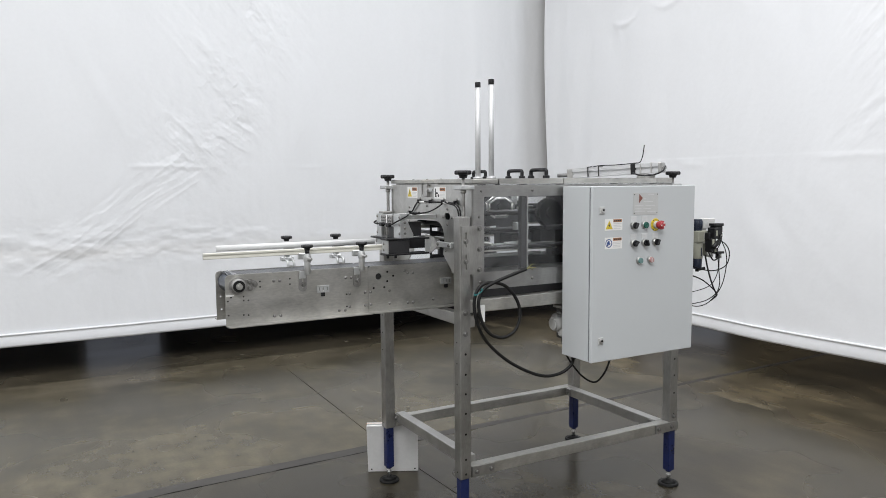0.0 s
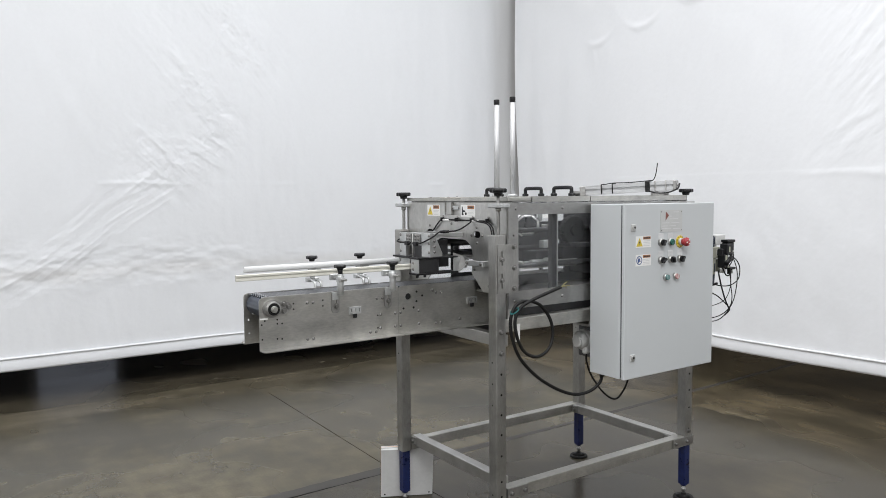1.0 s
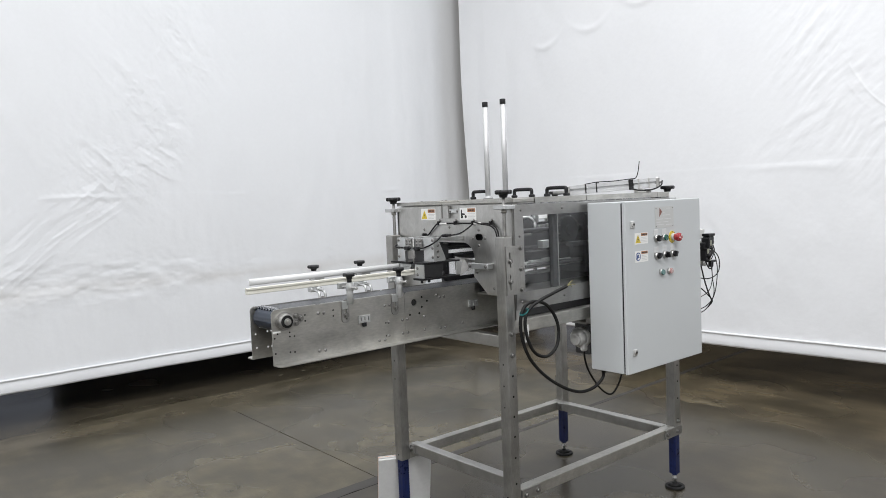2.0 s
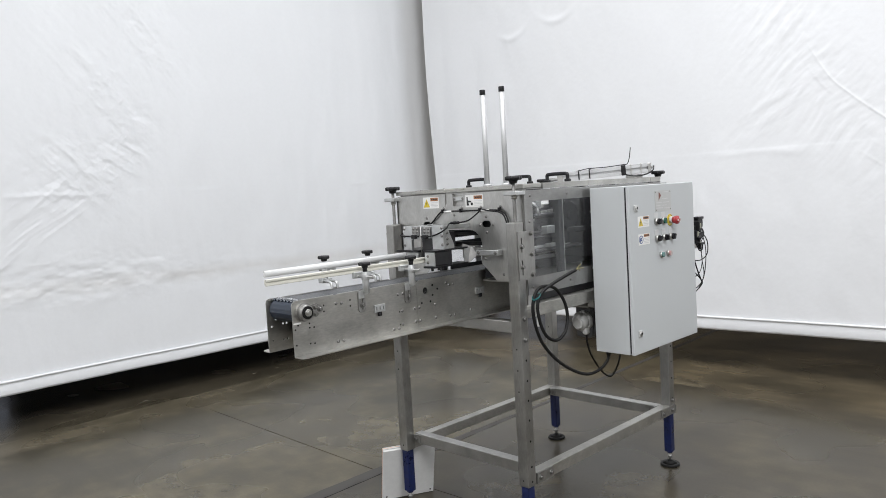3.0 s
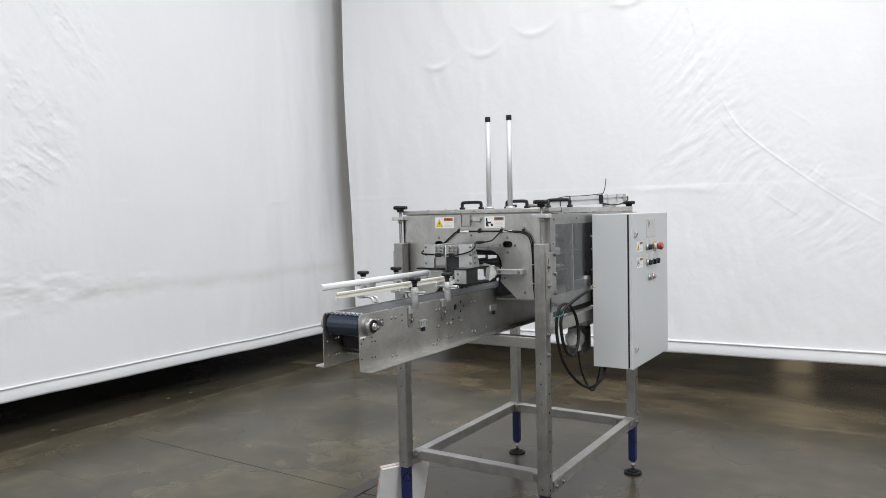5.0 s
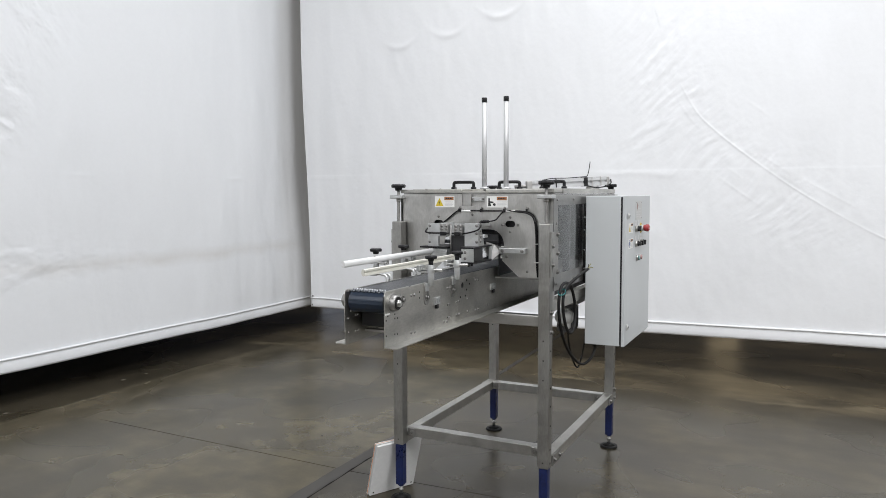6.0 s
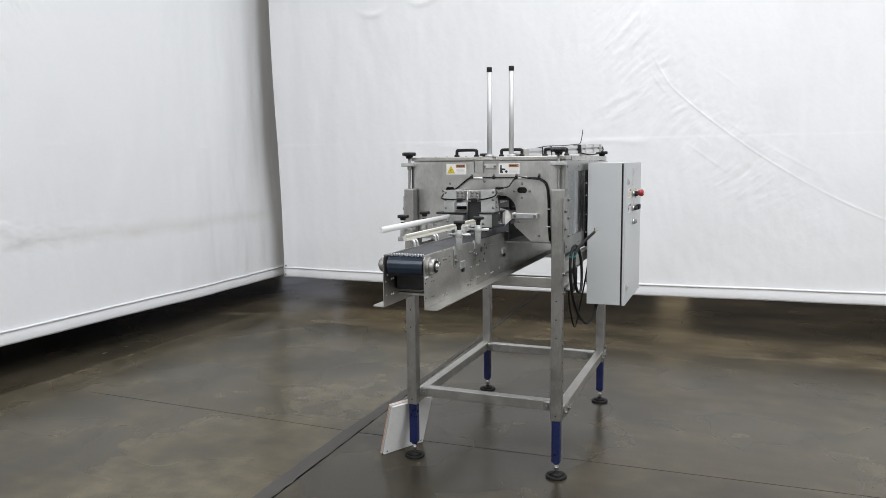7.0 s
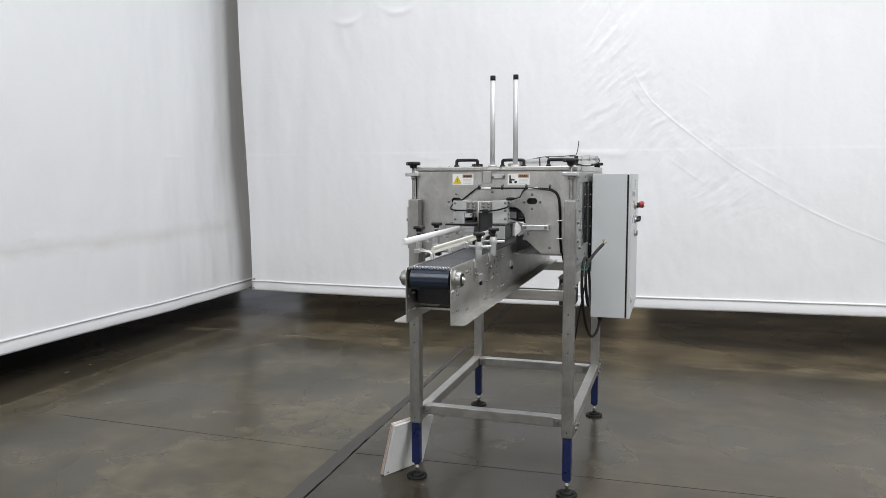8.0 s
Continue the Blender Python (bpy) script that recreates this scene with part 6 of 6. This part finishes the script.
# cable glands under the cabinet
for gx, gy, r in ((0.466, -0.070, 0.011),):
    bm = B()
    cyl(bm, (gx, gy, BZ0 + 0.001), (gx, gy, BZ0 - 0.014), r, 12)
    part("cable_gland", bm, BLACK, cab)

# ---- power lead looped on the frame ----
lead = thing("power_cable", (0.06, -0.03, 0.8), "thick black power cable coiled with a teal tie, bare wire ends", "cable")
bm = B()
sweep(bm, [(0.466, -0.070, 0.680), (0.455, -0.068, 0.650), (0.410, -0.060, 0.622), (0.340, -0.050, 0.617), (0.250, -0.045, 0.650), (0.150, -0.042, 0.712), (0.070, -0.040, 0.790), (0.032, -0.038, 0.870), (0.024, -0.038, 0.940), (0.046, -0.040, 0.990),
           (0.095, -0.042, 1.004), (0.160, -0.044, 0.985), (0.208, -0.046, 0.930), (0.222, -0.048, 0.870), (0.198, -0.052, 0.815), (0.140, -0.056, 0.793), (0.080, -0.056, 0.815), (0.044, -0.054, 0.870), (0.034, -0.052, 0.940), (0.058, -0.056, 0.985), (0.105, -0.070, 1.012), (0.165, -0.088, 1.036), (0.212, -0.104, 1.054)], 0.0063, 12, 6)
part("cable_sheath", bm, RUBBER, lead)
for k, (mm, dx, dy, dz) in enumerate(((COPPER, 0.030, -0.004, 0.020), (COPPER, 0.036, -0.012, 0.004), (BLACK, 0.022, 0.004, 0.018), (COPPER, 0.034, 0.004, -0.006))):
    bm = B()
    sweep(bm, [(0.210, -0.104, 1.053), (0.210 + dx * 0.6, -0.104 + dy * 0.4, 1.053 + dz * 0.4 + 0.004), (0.210 + dx, -0.104 + dy, 1.053 + dz)], 0.0018, 6, 4)
    part("bare_wire", bm, mm, lead, "stripped yellow-green wire" if mm is COPPER else "stripped black wire")
bm = B()
for k in range(2):
    pts = [(0.030 + 0.016 * math.cos(a) + 0.006, -0.046 + 0.015 * math.sin(a), 0.972 + 0.003 * k + 0.010 * math.cos(a)) for a in [2 * math.pi * i / 14 for i in range(15)]]
    sweep(bm, pts, 0.0011, 6, 2)
sweep(bm, [(0.052, -0.052, 0.985), (0.064, -0.060, 0.990), (0.070, -0.062, 0.984)], 0.0011, 6, 3)
part("cable_tie", bm, TEAL, lead, "teal twisted tie")
bm = B()
box(bm, 0.055, 0.075, -0.030, -0.028, 0.855, 0.92)
part("hang_tag", bm, LABEL, lead, "blank white hang tag")
lead2 = thing("motor_cable", (0.70, 0.07, 0.51), "thin black motor cable hanging in a bow under the cabinet", "cable")
bm = B()
sweep(bm, [(0.522, 0.072, 0.735), (0.526, 0.074, 0.70), (0.555, 0.074, 0.635), (0.630, 0.075, 0.550), (0.705, 0.078, 0.511), (0.755, 0.075, 0.545), (0.782, 0.070, 0.605), (0.795, 0.050, 0.72), (0.80, 0.029, 0.86)], 0.0042, 8, 8)
part("cable_sheath", bm, RUBBER, lead2)

# ---- compressed-air unit beside the rear leg ----
air = thing("air_preparation_unit", (1.15, -0.06, 1.0), "compressed-air filter regulator and valve with hanging hoses", "air regulator")
bm = B()
box(bm, 1.090, 1.262, -0.019, -0.0140, 1.09, 1.20, 0.001)
part("air_bracket", bm, STEEL_D, air)
NAVY = material("dark_blue_plastic", (0.012, 0.018, 0.035), 0.4)
bm = B()
box(bm, 1.146, 1.204, -0.078, -0.018, 1.106, 1.158, 0.004, seg=2)
rb = part("regulator_body", bm, OLIVE, air, "pale regulator body")
bm = B()
box(bm, 1.180, 1.196, -0.0795, -0.0775, 1.116, 1.148, 0.0005)
part("gauge_label", bm, LABEL, rb)
bm = B()
cyl(bm, (1.168, -0.050, 1.156), (1.168, -0.050, 1.208), 0.021, 18, 0.020, 0.002)
for k in range(14):
    t = 2 * math.pi * k / 14
    cyl(bm, (1.168 + 0.0205 * math.cos(t), -0.05 + 0.0205 * math.sin(t), 1.170), (1.168 + 0.0205 * math.cos(t), -0.05 + 0.0205 * math.sin(t), 1.202), 0.0018, 6)
part("regulator_knob", bm, NAVY, air, "ribbed dark blue knob")
bm = B()
cyl(bm, (1.172, -0.050, 1.034), (1.172, -0.050, 1.107), 0.023, 20, 0.024, 0.003)
fb = part("filter_bowl", bm, OLIVE, air, "pale filter bowl with a dark sight slit")
bm = B()
box(bm, 1.168, 1.173, -0.0755, -0.070, 1.046, 1.084, 0.001)
part("sight_slit", bm, NAVY, fb)
bm = B()
cyl(bm, (1.172, -0.050, 0.988), (1.172, -0.050, 1.036), 0.019, 18, 0.022, 0.003)
part("drain_bowl", bm, NAVY, air)
bm = B()
cyl(bm, (1.176, -0.052, 0.984), (1.200, -0.07, 0.992), 0.006, 10)
cyl(bm, (1.172, -0.05, 0.976), (1.172, -0.05, 0.990), 0.008, 12)
part("drain_cock", bm, BLACK, air)
bm = B()
box(bm, 1.205, 1.246, -0.070, -0.030, 1.044, 1.100, 0.003)
part("port_block", bm, OLIVE, air)
bm = B()
box(bm, 1.200, 1.268, -0.060, -0.019, 1.165, 1.209, 0.002)
part("valve_coil", bm, GREY_CAP, air, "grey square coil")
bm = B()
box(bm, 1.182, 1.212, -0.118, -0.079, 1.066, 1.126, 0.004)
box(bm, 1.178, 1.204, -0.110, -0.079, 1.118, 1.150, 0.003)
box(bm, 1.190, 1.222, -0.125, -0.085, 1.124, 1.172, 0.003)
cyl(bm, (1.180, -0.125, 1.085), (1.220, -0.125, 1.112), 0.010, 12)
cyl(bm, (1.205, -0.100, 1.078), (1.236, -0.100, 1.072), 0.009, 12)
part("valve_body", bm, BLACK, air, "black valve body")
for q in ((1.186, 1.196, -0.1225, -0.1175, 1.094, 1.122), (1.200, 1.214, -0.1215, -0.1175, 1.066, 1.078), (1.200, 1.208, -0.1285, -0.1245, 1.136, 1.160)):
    bm = B()
    box(bm, *q, 0.001)
    part("valve_label", bm, OLIVE, air, "pale valve label")
for vx, vz in ((1.182, 1.058), (1.196, 1.056), (1.210, 1.058)):
    bm = B()
    cyl(bm, (vx, -0.098, vz - 0.014), (vx, -0.098, vz + 0.006), 0.0052, 12, None, 0.001)
    part("push_fitting", bm, BRIGHT, air)
bm = B()
box(bm, 1.202, 1.258, -0.118, -0.082, 1.178, 1.190, 0.002)
box(bm, 1.206, 1.252, -0.116, -0.084, 1.140, 1.178, 0.003)
vh = part("pilot_valve", bm, BLACK, air, "black pilot valve with a flat cap")
for x, z0, z1 in ((1.262, 1.150, 1.178), (1.248, 1.118, 1.140), (1.262, 1.128, 1.146)):
    bm = B()
    cyl(bm, (x, -0.100, z0), (x, -0.100, z1), 0.0065, 12, None, 0.001)
    part("push_fitting", bm, BRIGHT if x > 1.25 else BLACK, vh)
bm = B()
box(bm, 1.222, 1.268, -0.116, -0.084, 1.056, 1.066, 0.002)
box(bm, 1.236, 1.248, -0.108, -0.092, 1.034, 1.058, 0.002)
box(bm, 1.206, 1.228, -0.108, -0.092, 1.058, 1.082, 0.002)
part("hose_connector", bm, BLACK, air)
bm = B()
cyl(bm, (1.259, -0.100, 1.036), (1.259, -0.100, 1.057), 0.006, 12)
part("push_fitting", bm, BRIGHT, air)
def air_hose(r, *pts):
    bm = B()
    sweep(bm, pts, r, 8, 8)
    part("air_hose", bm, RUBBER, air, "thin black air hose")


air_hose(0.0024, (1.245, -0.1, 1.119), (1.287, -0.105, 1.095), (1.306, -0.11, 1.058), (1.287, -0.115, 1.009), (1.228, -0.115, 0.986), (1.157, -0.11, 0.989), (1.098, -0.08, 1.009))
air_hose(0.0021, (1.257, -0.1, 1.124), (1.293, -0.1, 1.066), (1.296, -0.105, 1.009), (1.269, -0.11, 0.927), (1.222, -0.115, 0.878), (1.169, -0.11, 0.841), (1.11, -0.1, 0.833), (1.08, -0.06, 0.849))
air_hose(0.0021, (1.247, -0.105, 1.043), (1.242, -0.11, 0.984), (1.237, -0.12, 0.927), (1.216, -0.12, 0.885), (1.157, -0.11, 0.854), (1.08, -0.07, 0.837))
air_hose(0.0034, (1.175, -0.09, 1.054), (1.186, -0.1, 0.984), (1.204, -0.11, 0.919), (1.223, -0.115, 0.882))
air_hose(0.0028, (1.084, -0.06, 0.976), (1.145, -0.1, 0.948), (1.21, -0.11, 0.901), (1.228, -0.115, 0.876), (1.192, -0.115, 0.854))
air_hose(0.0018, (1.24, -0.105, 1.043), (1.222, -0.12, 0.976), (1.169, -0.12, 0.919), (1.08, -0.07, 0.886))
air_hose(0.003, (1.157, -0.125, 1.068), (1.178, -0.13, 1.035), (1.206, -0.13, 1.038), (1.223, -0.125, 1.061))
air_hose(0.0026, (1.181, -0.128, 1.07), (1.195, -0.132, 1.099), (1.216, -0.128, 1.117), (1.242, -0.115, 1.127))
air_hose(0.0022, (1.202, -0.128, 1.074), (1.211, -0.134, 1.095), (1.228, -0.13, 1.115), (1.254, -0.11, 1.132))

# ---- bundle of profiles lying on the lid ----
act = thing("profile_bundle", (0.86, 0.12, ZL), "silver aluminium profiles bundled with black straps on a steel lid", "aluminium profile")
tilt = pose(0.812, 0.402, ZL - 0.001, 0, -3.0, -59.4) @ Matrix.Diagonal((1, 1.12, 1.30, 1))
for dy, dz, x0, x1, w in ((-0.020, 0.0175, 0.035, 0.425, 0.0165), (0.015, 0.014, 0.02, 0.415, 0.013)):
    bm = B()
    g = w * 0.28
    e = w * 0.55
    pr = [(-w, -w), (-g, -w), (-g, -w + e), (g, -w + e), (g, -w), (w, -w), (w, -g), (w - e, -g), (w - e, g), (w, g), (w, w), (g, w), (g, w - e), (-g, w - e), (-g, w), (-w, w), (-w, g), (-w + e, g), (-w + e, -g), (-w, -g)]
    plate(bm, [[(dy + a, dz + b) for a, b in pr]], "x", x0, x1)
    bmesh.ops.transform(bm, matrix=tilt, verts=bm.verts)
    part("profile", bm, PROFILE_A, act)
for x in (0.11, 0.16):
    bm = B()
    sweep(bm, [tilt @ Vector(p) for p in ((x, -0.039, 0.002), (x, -0.039, 0.035), (x + 0.004, -0.002, 0.037), (x + 0.008, 0.008, 0.031), (x, 0.030, 0.029), (x, 0.030, 0.002))], 0.0028, 6, 0)
    part("tie_strap", bm, BLACK, act, "thin black tie strap")
bm = B()
box(bm, 0.305, 0.326, -0.039, 0.031, 0.0, 0.0365, 0.002, tilt)
part("tie_strap", bm, BLACK, act, "black tie strap")
bm = B()
sweep(bm, [tilt @ Vector(p) for p in ((0.09, 0.015, 0.033), (0.15, 0.0, 0.039), (0.23, -0.01, 0.037), (0.315, 0.0, 0.039), (0.335, 0.005, 0.041), (0.347, 0.008, 0.062), (0.356, 0.008, 0.098))], 0.0022, 6, 6)
part("loose_wire", bm, RUBBER, act)
bm = B()
box(bm, 0.423, 0.440, -0.037, 0.029, 0.001, 0.0345, 0.003, tilt)
for k in range(3):
    cyl(bm, tilt @ Vector((0.439, -0.026 + 0.022 * k, 0.018)), tilt @ Vector((0.446, -0.026 + 0.022 * k, 0.018)), 0.006, 10)
part("profile_end", bm, STEEL_D, act)
bm = B()
box(bm, 0.008, 0.036, -0.038, 0.000, 0.0, 0.0335, 0.002, tilt)
part("profile_end", bm, STEEL_D, act)
bm = B()
box(bm, 0.346, 0.352, -0.0385, 0.0305, 0.0, 0.0360, 0.001, tilt)
box(bm, 0.392, 0.398, -0.0385, 0.0305, 0.0, 0.0360, 0.001, tilt)
part("profile_collar", bm, BRIGHT, act)
bm = B()
box(bm, 0.965, 1.025, 0.062, 0.118, ZL - 0.001, ZL + 0.0165, 0.005, seg=2)
part("packing_pad", bm, WHITE_P, act, "crumpled white packing under the raised end")
bm = B()
sweep(bm, [tilt @ Vector(p) for p in ((0.315, -0.040, 0.004), (0.36, -0.044, -0.006), (0.41, -0.042, -0.005), (0.445, -0.036, 0.006), (0.452, -0.02, 0.022))], 0.0035, 6, 6)
part("tie_strap", bm, BLACK, act, "black tie strap")
bm = B()
cyl(bm, tilt @ Vector((-0.05, -0.006, 0.0135)), tilt @ Vector((0.09, -0.006, 0.0125)), 0.009, 12)
part("actuator_rod", bm, STEEL_D, act)

# ---- white boards leaning on a leg ----
ang = math.atan2(0.712 - 0.822, 0.17 + 0.045)
for k, (off, mm, lb, h) in enumerate(((0.0, BOARD, "white square board leaning on a machine leg", 0.262), (0.0190, BOARD, "white square board with an orange core leaning on a board", 0.268))):
    base = Vector((-0.045, 0.822, 0)) + Vector((-math.sin(ang), math.cos(ang), 0)) * off
    ob = thing("leaning_board", base, lb, "board", "boards leaning on a leg")
    m = Matrix.Translation(base) @ Matrix.Rotation(ang, 4, "Z") @ Matrix.Rotation(math.radians(17.0), 4, "X")
    bm = B()
    box(bm, 0, 0.238, 0, 0.0045, 0.0015, h, 0.0012, m)
    box(bm, 0, 0.238, 0.0085, 0.0120, 0.0015, h, 0.0012, m)
    part("board_face", bm, mm, ob)
    bm = B()
    box(bm, -0.0008, 0.237, 0.0044, 0.0086, 0.0025, h - 0.002, 0.0, m)
    part("board_core", bm, FOAM if k else BOARD, ob, "orange board core" if k else "")
    bm = B()
    if k == 0:
        for hx, hz in ((0.222, 0.016), (0.016, 0.016)):
            cyl(bm, m @ Vector((hx, 0.001, hz)), m @ Vector((hx, -0.0006, hz)), 0.004, 10)
        part("fixing_hole", bm, HOLE, ob)
    else:
        bm.free()
